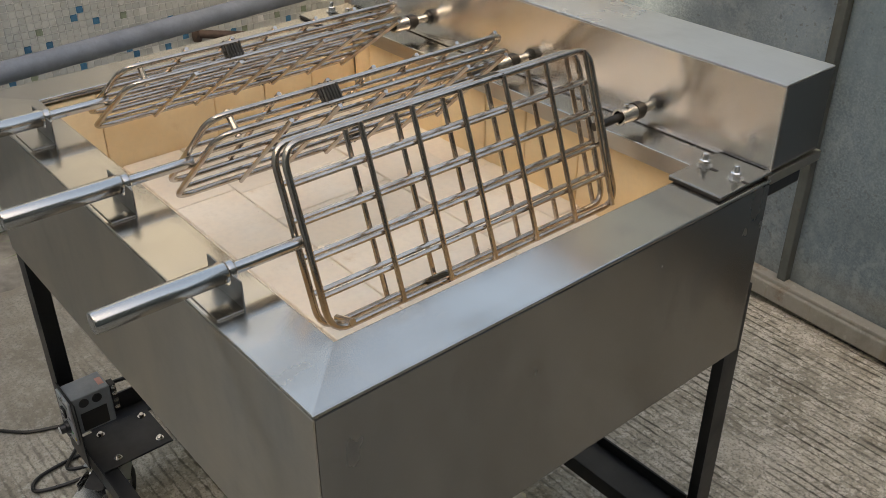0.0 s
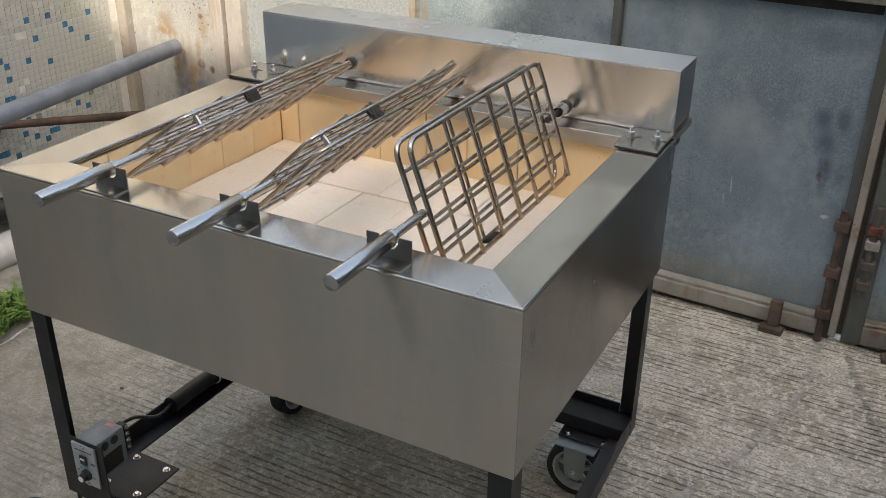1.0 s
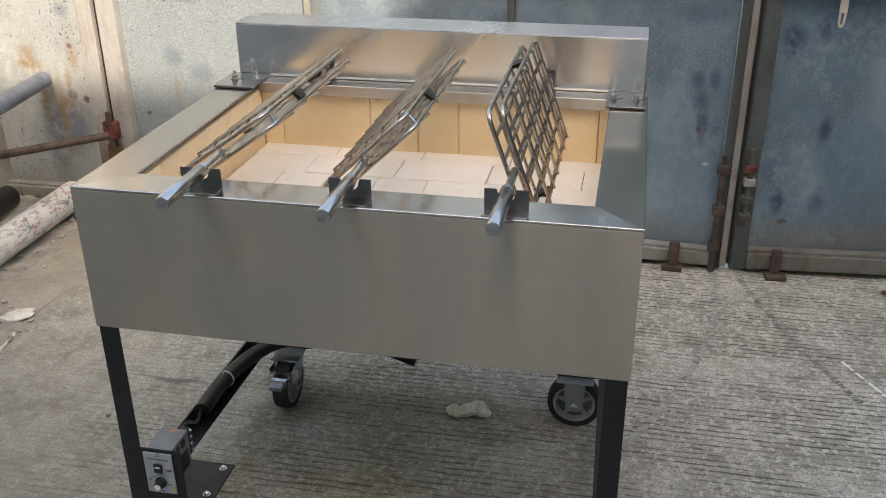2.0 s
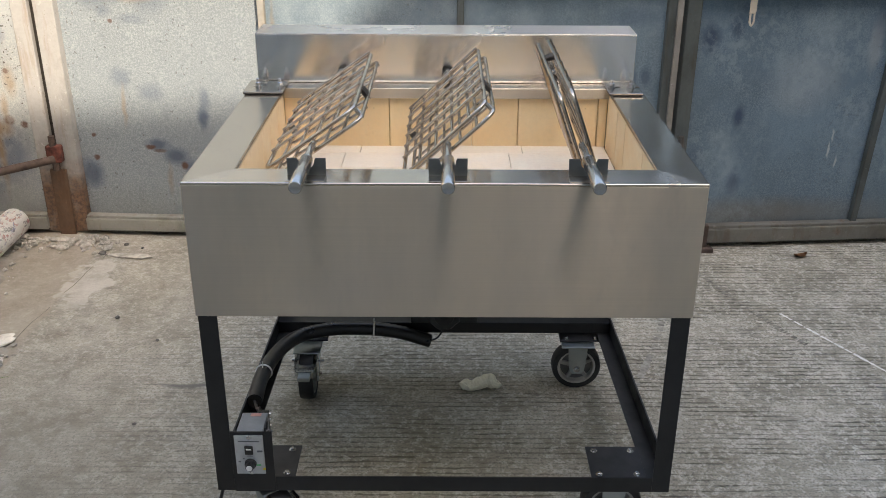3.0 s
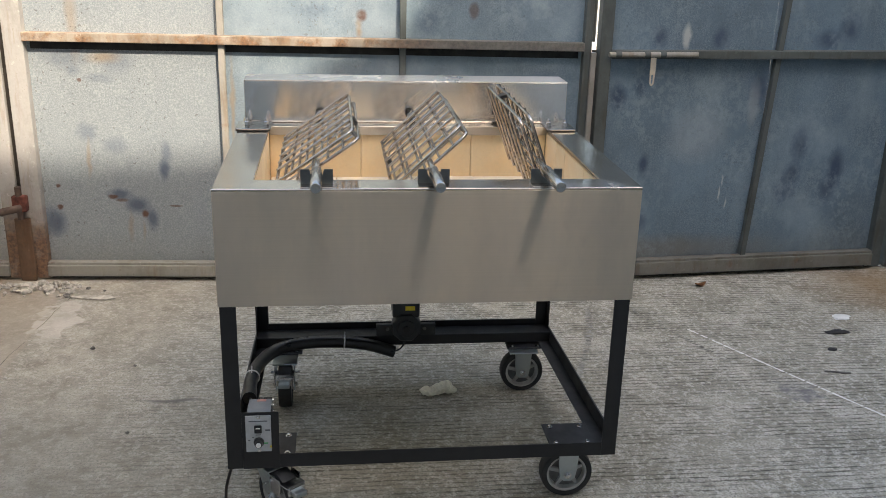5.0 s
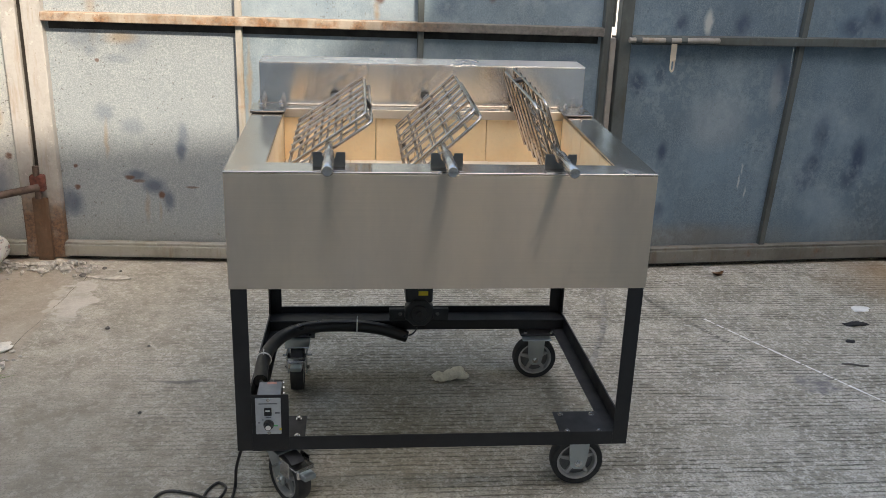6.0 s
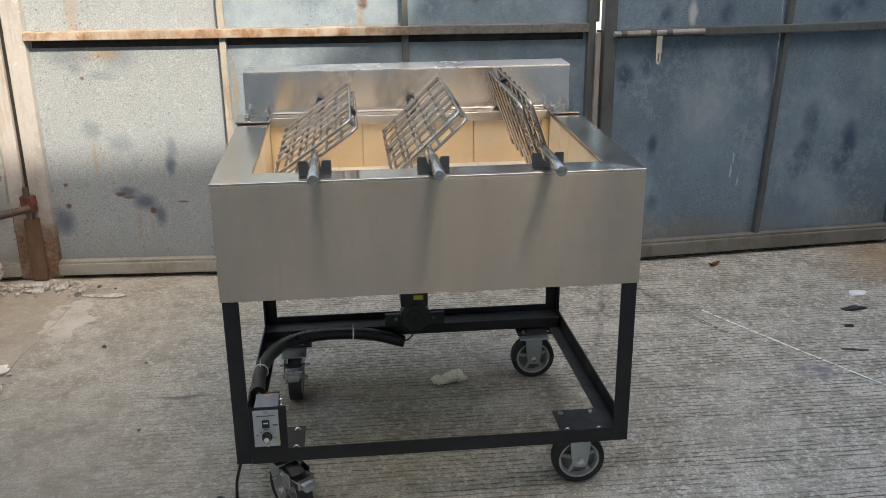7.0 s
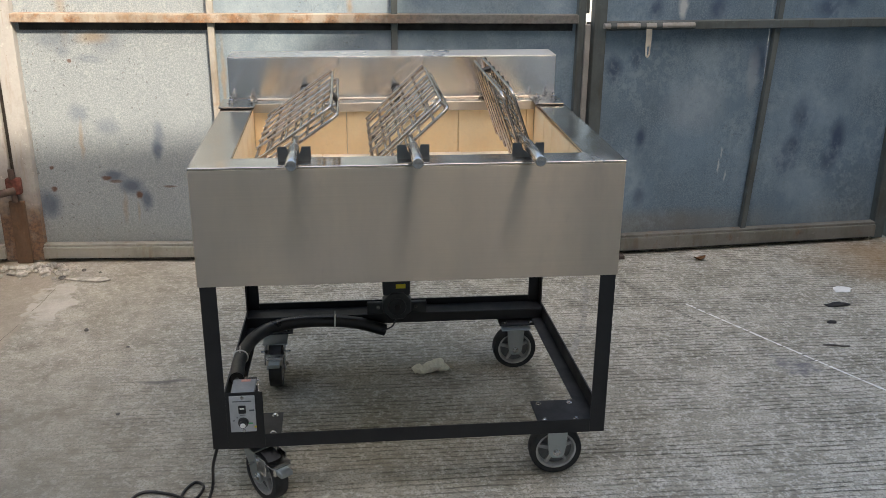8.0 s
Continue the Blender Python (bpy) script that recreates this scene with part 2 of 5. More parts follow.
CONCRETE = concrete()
CHALK = painted("pale_scrape", (0.8, 0.79, 0.76), 0.9, 0.15, 40.0)
TYRE_MARK = painted("wheel_track", (0.33, 0.315, 0.28), 0.85, 0.5, 45.0, 0.0, 0.6)
TYRE_DARK = painted("dark_wheel_track", (0.235, 0.225, 0.195), 0.85, 0.5, 45.0, 0.0, 0.6)
DIRT = painted("dry_dirt", (0.3, 0.275, 0.235), 0.95, 0.45, 9.0, 0.0, 0.9)
DIRT_DARK = painted("dirt_in_the_joint", (0.19, 0.17, 0.14), 0.95, 0.5, 40.0)
CREAM_LUMP = painted("cream_cement", (0.86, 0.8, 0.65), 0.9, 0.2, 45.0, 0.0, 0.8)
STONE = painted("broken_cement", (0.62, 0.59, 0.53), 0.9, 0.3, 25.0, 0.0, 0.6)
RUBBLE = painted("grey_rubble", (0.42, 0.395, 0.35), 0.95, 0.4, 40.0, 0.0, 0.7)
STONE_DARK = painted("dark_rubble", (0.14, 0.13, 0.12), 0.9, 0.4, 25.0, 0.0, 0.6)
RENDERED = painted("weathered_render", (0.4, 0.39, 0.37), 0.9, 0.2, 3.0, 0.0, 0.4)
DARK_WALL = painted("dark_reflected_wall", (0.1, 0.105, 0.095), 0.9, 0.4, 2.0, 0.0, 0.4)


def filmed_pipe():
    """White pipe still wrapped in smeared printed film."""
    m = Mat("white_pvc_in_printed_film", 0.35).world_co()
    c = m.mix(m.ramp(m.noise(9.0, 5.0, 0.6), 0.35, 0.7), (0.72, 0.71, 0.68), (0.5, 0.49, 0.46))
    sep = m.node("ShaderNodeSeparateXYZ", Vector=m.co)
    on = m.ramp(sep.outputs["Y"], 1.2, 1.45)
    for shift, tint in ((3.0, (0.09, 0.1, 0.22)), (8.0, (0.35, 0.08, 0.07)), (14.0, (0.12, 0.12, 0.12))):
        c = m.mix(m.op("MULTIPLY", on, m.ramp(m.noise(42.0, 3.0, 0.7, (1, 0.45, 1), shift), 0.57, 0.63, 0.0, 0.7)), c, tint)
    m.color(c)
    m.bump(m.noise(30.0, 4.0, 0.6, shift=4.0), 0.3, 0.003)
    return m.m


PVC = filmed_pipe()
PIPE_GREY = painted("grey_painted_pipe", (0.17, 0.195, 0.235), 0.5, 0.2, 12.0)
RUSTY = painted("rusty_steel", (0.075, 0.05, 0.04), 0.8, 0.5, 18.0, 0.0, 0.5)
RED_RUST = painted("red_primer", (0.12, 0.036, 0.026), 0.85, 0.65, 30.0, 0.0, 0.6)
LEAF = painted("grass_green", (0.13, 0.24, 0.045), 0.6, 0.4, 30.0)
DEAD_LEAF = painted("dead_leaf", (0.22, 0.1, 0.04), 0.7, 0.4, 40.0)
RAG_BLACK = painted("black_scrap", (0.02, 0.02, 0.022), 0.7, 0.4)
CREAM = painted("worn_cream_paint", (0.5, 0.45, 0.37), 0.6, 0.2, 7.0, 0.0, 0.2)
GROUT = painted("pale_grout", (0.62, 0.62, 0.59), 0.9, 0.25, 12.0)


def sheet(name, base, pale, pale_amount, stains, rusts, streaks=(), chalk=(), sprays=(), specks=0.85, uneven=1.0):
    """Old painted gate sheet: mottled zinc, sprayed touch-up blots, rust spots and rust runs."""
    m = Mat(name, 0.55, 0.1).world_co()
    n = m.noise(1.7, 5.0, 0.6)
    s = m.noise(160.0, 4.0, 0.75, shift=3.0)
    sp = m.noise(5.0, 4.0, 0.6, shift=6.0)
    runs = m.noise(5.0, 4.0, 0.6, (1.6, 1.6, 0.18), 2.0)
    c = m.mix(m.ramp(n, 0.3, 0.7), tuple(x * (1 - 0.34 * uneven) for x in base), tuple(x * (1 + 0.26 * uneven) for x in base))
    worn = m.op("MULTIPLY", m.ramp(s, 0.44, 0.62), m.ramp(sp, 0.3, 0.62, (1 - 0.85 * uneven) * pale_amount, pale_amount))
    c = m.mix(worn, c, pale)
    c = m.mix(m.ramp(runs, 0.52, 0.75, 0.0, 0.35 * uneven), c, tuple(x * 0.62 for x in base))
    for (x, z), (w, h), k in [*stains, *sprays]:
        c = m.mix(m.op("MULTIPLY", m.blotch((x, 1.88, z), (w, 1.0, h), 0.5, 0.035, 11.0), k), c, (base[0] * 0.3, base[1] * 0.36, base[2] * 0.5))
    for (x, z), (w, h), k in streaks:
        c = m.mix(m.op("MULTIPLY", m.blotch((x, 1.88, z), (w, 1.0, h), 0.6, 0.03, 14.0), k), c, (0.27, 0.17, 0.075))
    for (x, z), (w, h), k in rusts:
        c = m.mix(m.op("MULTIPLY", m.blotch((x, 1.88, z), (w, 1.0, h), 0.3, 0.012, 45.0), k), c, (0.1, 0.04, 0.022))
    for (x, z), (w, h), k in chalk:
        c = m.mix(m.op("MULTIPLY", m.blotch((x, 1.88, z), (w, 1.0, h), 0.35, 0.03, 20.0), k), c, (0.5, 0.52, 0.52))
    dots = m.op("ADD", m.noise(75.0, 2.0, 0.5, shift=11.0), m.op("MULTIPLY", m.ramp(m.noise(1.6, 3.0, 0.6, shift=21.0), 0.42, 0.62), 0.09))
    c = m.mix(m.ramp(dots, 0.7, 0.74, 0.0, specks), c, (0.06, 0.045, 0.04))
    scuff = m.op("MULTIPLY", m.ramp(m.noise(28.0, 5.0, 0.75, (1, 1, 0.8), 23.0), 0.47, 0.6), m.ramp(m.noise(2.4, 4.0, 0.6, shift=27.0), 0.44, 0.62))
    c = m.mix(m.op("MULTIPLY", scuff, 0.45 * uneven), c, pale)
    fade = m.noise(3.2, 5.0, 0.65, (1, 1, 0.7), 17.0)
    c = m.mix(m.ramp(fade, 0.52, 0.68, 0.0, 0.28 * uneven), c, tuple(x * 1.25 for x in pale))
    sep = m.node("ShaderNodeSeparateXYZ", Vector=m.co)
    foot = m.op("MULTIPLY", m.ramp(m.op("ADD", sep.outputs["Z"], m.op("MULTIPLY", runs, 0.2)), 0.32, 0.12), 0.45)
    c = m.mix(foot, c, (0.2, 0.19, 0.15))
    m.color(c)
    m.rough(m.ramp(n, 0.3, 0.7, 0.62, 0.42))
    m.bump(s, 0.15, 0.001)
    return m.m


def rusted_bar(name, base, amount, foot=0.0, shaded_from=None, bright=(0.2, 0.1, 0.045)):
    m = Mat(name, 0.65, 0.0).world_co()
    n = m.noise(9.0, 5.0, 0.65)
    f = m.noise(60.0, 4.0, 0.7, shift=2.0)
    c = m.mix(m.ramp(f, 0.3, 0.7), tuple(x * 0.92 for x in base), tuple(x * 1.06 for x in base))
    c = m.mix(m.ramp(n, 0.62 - amount, 0.78 - amount, 0.0, 0.9), c, m.mix(m.ramp(f, 0.35, 0.6), (0.09, 0.05, 0.03), bright))
    c = m.mix(m.ramp(f, 0.62, 0.75, 0.0, 0.6), c, (0.09, 0.045, 0.025))
    grime = m.noise(4.0, 6.0, 0.7, (1, 1, 0.6), 9.0)
    c = m.mix(m.ramp(grime, 0.47, 0.66, 0.0, 0.6), c, tuple(x * y for x, y in zip(base, (0.42, 0.4, 0.36))))
    runs = m.noise(26.0, 4.0, 0.65, (1, 1, 0.12), 4.0)
    c = m.mix(m.ramp(runs, 0.55, 0.68, 0.0, 0.55), c, (base[0] * 0.7, base[1] * 0.52, base[2] * 0.38))
    chip = m.noise(34.0, 3.0, 0.6, shift=6.0)
    c = m.mix(m.ramp(chip, 0.65, 0.7, 0.0, 0.5), c, tuple(min(0.6, x * 1.4) for x in base))
    if shaded_from:
        # dark grey from this x onwards: the beam's shadowed part, put into the colour
        sx = m.node("ShaderNodeSeparateXYZ", Vector=m.co).outputs["X"]
        c = m.mix(m.ramp(m.op("ADD", sx, m.op("MULTIPLY", n, 0.3)), shaded_from, shaded_from + 0.35, 0.0, 0.85), c, m.mix(m.ramp(f, 0.35, 0.65), (0.085, 0.09, 0.09), (0.14, 0.145, 0.14)))
    if foot:
        sep = m.node("ShaderNodeSeparateXYZ", Vector=m.co)
        z = m.op("ADD", sep.outputs["Z"], m.op("MULTIPLY", m.noise(6.0, 4.0, 0.6, shift=8.0), 0.3))
        c = m.mix(m.op("MULTIPLY", m.ramp(z, foot + 0.1, foot - 0.05, 0.0, 0.95), m.ramp(grime, 0.36, 0.52, 0.45, 1.0)), c, m.mix(m.ramp(f, 0.35, 0.65), (0.07, 0.04, 0.03), (0.2, 0.11, 0.06)))
    m.color(c)
    m.bump(f, 0.35, 0.001)
    return m.m


SHEET_LEFT = sheet(
    "gate_sheet_pale", (0.218, 0.254, 0.282), (0.385, 0.416, 0.434), 0.8,
    [((-1.34, 0.69), (0.037, 0.038), 0.4), ((-1.22, 0.63), (0.049, 0.036), 0.38), ((-1.0, 0.6), (0.023, 0.042), 0.5), ((-1.01, 0.52), (0.02, 0.042), 0.95), ((-1.22, 0.4), (0.043, 0.022), 0.85),
     ((-1.14, 0.355), (0.047, 0.035), 0.9), ((-1.08, 0.29), (0.025, 0.046), 0.85), ((-1.52, 0.27), (0.045, 0.055), 0.9), ((-1.4, 1.01), (0.08, 0.032), 0.38), ((-1.37, 0.96), (0.028, 0.019), 0.35),
     ((-1.26, 0.93), (0.052, 0.02), 0.35), ((-1.18, 1.0), (0.061, 0.044), 0.35), ((0.16, 1.2), (0.049, 0.048), 0.5)],
    [((-1.49, 0.44), (0.01, 0.01), 0.95), ((-1.49, 0.34), (0.013, 0.012), 0.95), ((-1.25, 0.39), (0.022, 0.01), 0.95), ((-1.21, 0.375), (0.027, 0.008), 0.7), ((-1.11, 0.31), (0.014, 0.018), 0.95),
     ((-0.97, 0.35), (0.028, 0.005), 0.7), ((-1.35, 0.92), (0.01, 0.008), 0.8), ((-0.12, 1.22), (0.022, 0.024), 0.95), ((0.37, 1.25), (0.02, 0.035), 0.6)],
    [((-1.34, 0.57), (0.008, 0.07), 0.5), ((-1.18, 0.25), (0.01, 0.06), 0.4), ((-1.12, 0.23), (0.007, 0.038), 0.35), ((-1.24, 1.02), (0.059, 0.024), 0.5), ((-0.13, 1.165), (0.012, 0.045), 0.7), ((-1.36, 1.22), (0.02, 0.16), 0.4)],
    specks=0.5, uneven=0.25,
)
SHEET_MID = sheet(
    "gate_sheet_grey_blue", (0.158, 0.211, 0.256), (0.335, 0.395, 0.435), 0.6,
    [((0.02, 0.9), (0.05, 0.04), 0.35), ((-0.33, 1.24), (0.053, 0.029), 0.3)],
    [((-0.12, 1.22), (0.022, 0.024), 0.95), ((-0.05, 0.62), (0.01, 0.012), 0.8)],
    [((-0.13, 1.165), (0.012, 0.045), 0.7), ((-0.69, 0.8), (0.008, 0.2), 0.5)],
    specks=0.4,
)
SHEET_BLUE = sheet(
    "gate_sheet_faded_blue", (0.15, 0.212, 0.262), (0.33, 0.405, 0.45), 0.5,
    [((0.74, 0.72), (0.022, 0.031), 0.7), ((0.8, 0.73), (0.021, 0.034), 0.65), ((0.76, 0.64), (0.025, 0.049), 0.7), ((0.77, 0.56), (0.018, 0.057), 0.8), ((0.82, 0.56), (0.018, 0.04), 0.5), ((0.73, 0.96), (0.086, 0.033), 0.5), ((0.16, 1.2), (0.049, 0.048), 0.4)],
    [((0.76, 0.54), (0.006, 0.016), 0.95), ((0.37, 1.25), (0.02, 0.035), 0.6)],
    [((0.45, 0.13), (0.3, 0.03), 0.2)],
    [((0.8, 0.41), (0.013, 0.006), 0.9), ((0.5, 0.45), (0.002, 0.03), 0.5), ((0.48, 0.4), (0.002, 0.022), 0.4), ((0.49, 0.65), (0.1, 0.08), 0.15)],
    specks=0.25,
)
SHEET_RIGHT = sheet(
    "gate_sheet_blue", (0.122, 0.183, 0.24), (0.3, 0.375, 0.42), 0.45,
    [((1.2, 0.56), (0.022, 0.045), 0.9), ((1.21, 0.275), (0.027, 0.05), 0.95), ((1.045, 0.88), (0.035, 0.055), 0.85), ((1.15, 0.92), (0.024, 0.041), 0.65), ((1.74, 0.92), (0.043, 0.073), 0.7),
     ((1.99, 0.65), (0.04, 0.075), 0.85), ((1.97, 0.5), (0.04, 0.05), 0.8), ((1.94, 0.42), (0.052, 0.05), 0.7), ((2.2, 0.52), (0.038, 0.084), 0.9), ((2.17, 0.42), (0.04, 0.058), 0.7), ((2.16, 1.2), (0.05, 0.06), 0.75),
     ((1.22, 1.15), (0.032, 0.04), 0.75), ((1.52, 1.14), (0.037, 0.05), 0.75), ((2.06, 1.14), (0.06, 0.04), 0.75), ((1.07, 0.28), (0.02, 0.046), 0.85), ((1.03, 0.38), (0.03, 0.06), 0.45)],
    [((1.1, 0.2), (0.02, 0.01), 0.6)],
    [((1.32, 0.14), (0.4, 0.05), 0.25)],
    [((1.35, 1.15), (0.02, 0.05), 0.85), ((1.72, 0.84), (0.027, 0.1), 0.25), ((1.6, 0.41), (0.005, 0.03), 0.8), ((1.61, 0.47), (0.004, 0.026), 0.6), ((1.64, 0.36), (0.005, 0.026), 0.6),
     ((1.45, 0.7), (0.14, 0.12), 0.15)],
    specks=0.2,
)
SHEET_SIDE = sheet(
    "gate_sheet_rust_washed", (0.32, 0.34, 0.35), (0.54, 0.54, 0.52), 0.6,
    [((-1.95, 0.98), (0.08, 0.05), 0.4), ((-1.83, 0.86), (0.03, 0.03), 0.5), ((-1.86, 0.35), (0.08, 0.12), 0.7), ((-1.95, 0.3), (0.05, 0.2), 0.6)],
    [((-1.84, 0.5), (0.022, 0.02), 0.7), ((-1.82, 0.71), (0.01, 0.009), 0.7), ((-1.95, 0.93), (0.012, 0.01), 0.8), ((-1.99, 0.94), (0.008, 0.008), 0.8), ((-1.78, 0.48), (0.015, 0.015), 0.9), ((-2.05, 1.05), (0.01, 0.02), 0.8)],
    [((-2.03, 0.66), (0.037, 0.05), 0.6), ((-1.98, 0.49), (0.02, 0.1), 0.8), ((-1.94, 0.5), (0.012, 0.09), 0.6), ((-1.81, 0.66), (0.022, 0.055), 0.55), ((-1.85, 0.55), (0.014, 0.06), 0.6), ((-1.87, 0.46), (0.03, 0.03), 0.6), ((-1.9, 0.4), (0.015, 0.17), 0.7), ((-2.03, 0.62), (0.05, 0.02), 0.7)],
)
BAR_PALE = rusted_bar("rusty_pale_bar", (0.31, 0.293, 0.268), 0.02)
POST = rusted_bar("pale_post_rusting_at_the_foot", (0.345, 0.336, 0.328), -0.04, 0.42)
BAR_RUST = rusted_bar("rusty_beam", (0.35, 0.3, 0.25), 0.2, 0.0, 0.05, (0.27, 0.12, 0.045))
# near-black that stands for shade below the gate beam and rail
SHADE_BLACK = painted("shade_black", (0.03, 0.028, 0.026), 0.8, 0.4, 20.0)
SILL_DARK = rusted_bar("dark_grimy_bottom_rail", (0.17, 0.165, 0.145), 0.02)
BAR_GREY = rusted_bar("grey_green_bar", (0.085, 0.1, 0.1), -0.05)
BAR_BROWN = rusted_bar("brown_bar", (0.09, 0.08, 0.07), 0.03)
STRIP = rusted_bar("pale_edge_strip", (0.3, 0.28, 0.25), 0.0)
FOOT = rusted_bar("rust_eaten_steel", (0.14, 0.085, 0.055), 0.14)
SILL = rusted_bar("grimy_bottom_rail", (0.27, 0.265, 0.24), 0.02)


# ---- building blocks ----
def part(name, bm, material, parent=None, label=""):
    me = bpy.data.meshes.new(name)
    bm.normal_update()
    bm.to_mesh(me)
    bm.free()
    me.materials.append(material)
    ob = new(name, me)
    if parent:
        ob.parent = parent
    if label:
        ob["label"] = label
    return ob


def thing(name, label, category, group="", kind="", at=(0, 0, 0)):
    ob = new(name)
    ob.empty_display_size = 0.1
    ob.location = at
    return tagged(ob, label, category, group, kind)


def smooth(ob, angle=40):
    for p in ob.data.polygons:
        p.use_smooth = True
    ob.data.set_sharp_from_angle(angle=radians(angle))
    return ob


def block(lo, hi, bevel=0.0, bm=None, seg=2):
    """An axis-aligned box with rounded edges."""
    out = bm or bmesh.new()
    b = bmesh.new()
    bmesh.ops.create_cube(b, size=1)
    for v in b.verts:
        v.co = Vector([(lo[i] + hi[i]) / 2 + v.co[i] * (hi[i] - lo[i]) for i in range(3)])
    if bevel:
        bmesh.ops.bevel(b, geom=list(b.edges), offset=bevel, segments=seg, affect="EDGES", profile=0.5)
    merge(out, b)
    return out


def merge(out, b):
    """Adds bmesh b to out and frees b."""
    made = {v: out.verts.new(v.co) for v in b.verts}
    for f in b.faces:
        out.faces.new([made[v] for v in f.verts])
    b.free()


def loft(rings, bm=None, closed=False, caps=True):
    """A skin over rings of points."""
    bm = bm or bmesh.new()
    vs = [[bm.verts.new(p) for p in r] for r in rings]
    n = len(vs[0])
    for i in range(len(vs) if closed else len(vs) - 1):
        a, b = vs[i], vs[(i + 1) % len(vs)]
        for j in range(n):
            bm.faces.new((a[j], a[(j + 1) % n], b[(j + 1) % n], b[j]))
    if caps and not closed:
        bm.faces.new(list(reversed(vs[0])))
        bm.faces.new(vs[-1])
    return bm


def tube(points, r, seg=10, closed=False, bm=None, radii=None):
    """A round bar along points."""
    pts = [Vector(p) for p in points]
    rings = []
    n = len(pts)
    up = None
    for i, p in enumerate(pts):
        a = pts[(i - 1) % n] if (closed or i) else p
        b = pts[(i + 1) % n] if (closed or i < n - 1) else p
        d = (b - a).normalized()
        if up is None:
            up = d.orthogonal().normalized()
        up = (up - d * up.dot(d)).normalized()
        side = d.cross(up)
        q = radii[i] if radii else r
        rings.append([p + (up * math.cos(t) + side * math.sin(t)) * q for t in [2 * math.pi * k / seg for k in range(seg)]])
    return loft(rings, bm, closed)


def turned(profile, axis_from, axis_to, seg=24, bm=None):
    """A turned body: profile of (distance along the axis, radius)."""
    a, b = Vector(axis_from), Vector(axis_to)
    d = (b - a).normalized()
    u = d.orthogonal().normalized()
    w = d.cross(u)
    rings = [[a + d * s + (u * math.cos(t) + w * math.sin(t)) * r for t in [2 * math.pi * k / seg for k in range(seg)]] for s, r in profile]
    return loft(rings, bm)


def bolt_mesh(at, axis=(0, 0, 1), r=0.007, h=0.006, stud=0.0):
    a, d = Vector(at), Vector(axis).normalized()
    bm = turned([(0, r * 1.5), (0.0015, r * 1.5)], a, a + d, 12)
    turned([(0.0015, r), (0.0015 + h, r), (0.0015 + h * 1.15, r * 0.8)], a, a + d, 6, bm)
    if stud:
        turned([(h, r * 0.55), (h + stud, r * 0.55), (h + stud + 0.001, r * 0.4)], a, a + d, 10, bm)
    return bm


def fillet(points, radius, steps=5, closed=False):
    """A polyline with rounded corners."""
    pts = [Vector(p) for p in points]
    out = []
    n = len(pts)
    for i, p in enumerate(pts):
        if not closed and i in (0, n - 1):
            out.append(p)
            continue
        a = (pts[i - 1] - p)
        b = (pts[(i + 1) % n] - p)
        q = min(radius, a.length * 0.49, b.length * 0.49)
        s, e = p + a.normalized() * q, p + b.normalized() * q
        for k in range(steps + 1):
            t = k / steps
            out.append(s * (1 - t) ** 2 + p * 2 * t * (1 - t) + e * t ** 2)
    return out


def spline(points, n=8):
    """A smooth curve through points."""
    P = [Vector(p) for p in points]
    P = [P[0] * 2 - P[1], *P, P[-1] * 2 - P[-2]]
    out = []
    for i in range(1, len(P) - 2):
        a, b, c, d = P[i - 1:i + 3]
        for k in range(n):
            t = k / n
            out.append(0.5 * (2 * b + (c - a) * t + (2 * a - 5 * b + 4 * c - d) * t * t + (3 * b - a - 3 * c + d) * t ** 3))
    return out + [P[-2]]


def extrude_poly(poly, depth, bm=None):
    """A polygon given as 3D points, pushed along the vector depth."""
    d = Vector(depth)
    return loft([[Vector(p) for p in poly], [Vector(p) + d for p in poly]], bm)


def fix_bm(bm):
    bmesh.ops.recalc_face_normals(bm, faces=bm.faces)
    return bm


def fix(ob):
    b = bmesh.new()
    b.from_mesh(ob.data)
    bmesh.ops.recalc_face_normals(b, faces=b.faces)
    b.to_mesh(ob.data)
    b.free()
    return ob


# ---- the yard ----
def ground_sheet():
    bm = bmesh.new()
    xs = [-400, -60, -12, -4, -2.6, -1.45, -0.5, 0.5, 1.5, 3, 5, 12, 60, 400]
    ys = [-400, -60, -12, -5, -3, -1, 0, 1, 2, 2.6, 4, 12, 60, 400]
    grid = [[bm.verts.new((x, y, 0)) for x in xs] for y in ys]
    for j in range(len(ys) - 1):
        for i in range(len(xs) - 1):
            bm.faces.new((grid[j][i], grid[j][i + 1], grid[j + 1][i + 1], grid[j + 1][i]))
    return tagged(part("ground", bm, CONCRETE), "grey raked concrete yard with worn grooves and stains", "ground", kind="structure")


ground_sheet()


def strip(points, width, z, material, name, label, category, gaps=0.0):
    """A flat worn mark on the ground along points."""
    rng = random.Random(len(points) * 7 + int(width * 1000))
    bm = bmesh.new()
    pts = [Vector((*p, z)) for p in points]
    prev = None
    for i, p in enumerate(pts):
        d = (pts[min(i + 1, len(pts) - 1)] - pts[max(i - 1, 0)]).normalized()
        s = Vector((-d.y, d.x, 0)) * width * rng.uniform(0.25, 0.6)
        cur = (bm.verts.new(p + s), bm.verts.new(p - s))
        if prev and rng.random() > gaps:
            bm.faces.new((prev[0], prev[1], cur[1], cur[0]))
        prev = cur
    return tagged(part(name, bm, material), label, category, kind="structure")


def bezier(a, b, c, n):
    a, b, c = Vector(a), Vector(b), Vector(c)
    return [a * (1 - t) ** 2 + b * 2 * t * (1 - t) + c * t * t for t in [k / n for k in range(n + 1)]]


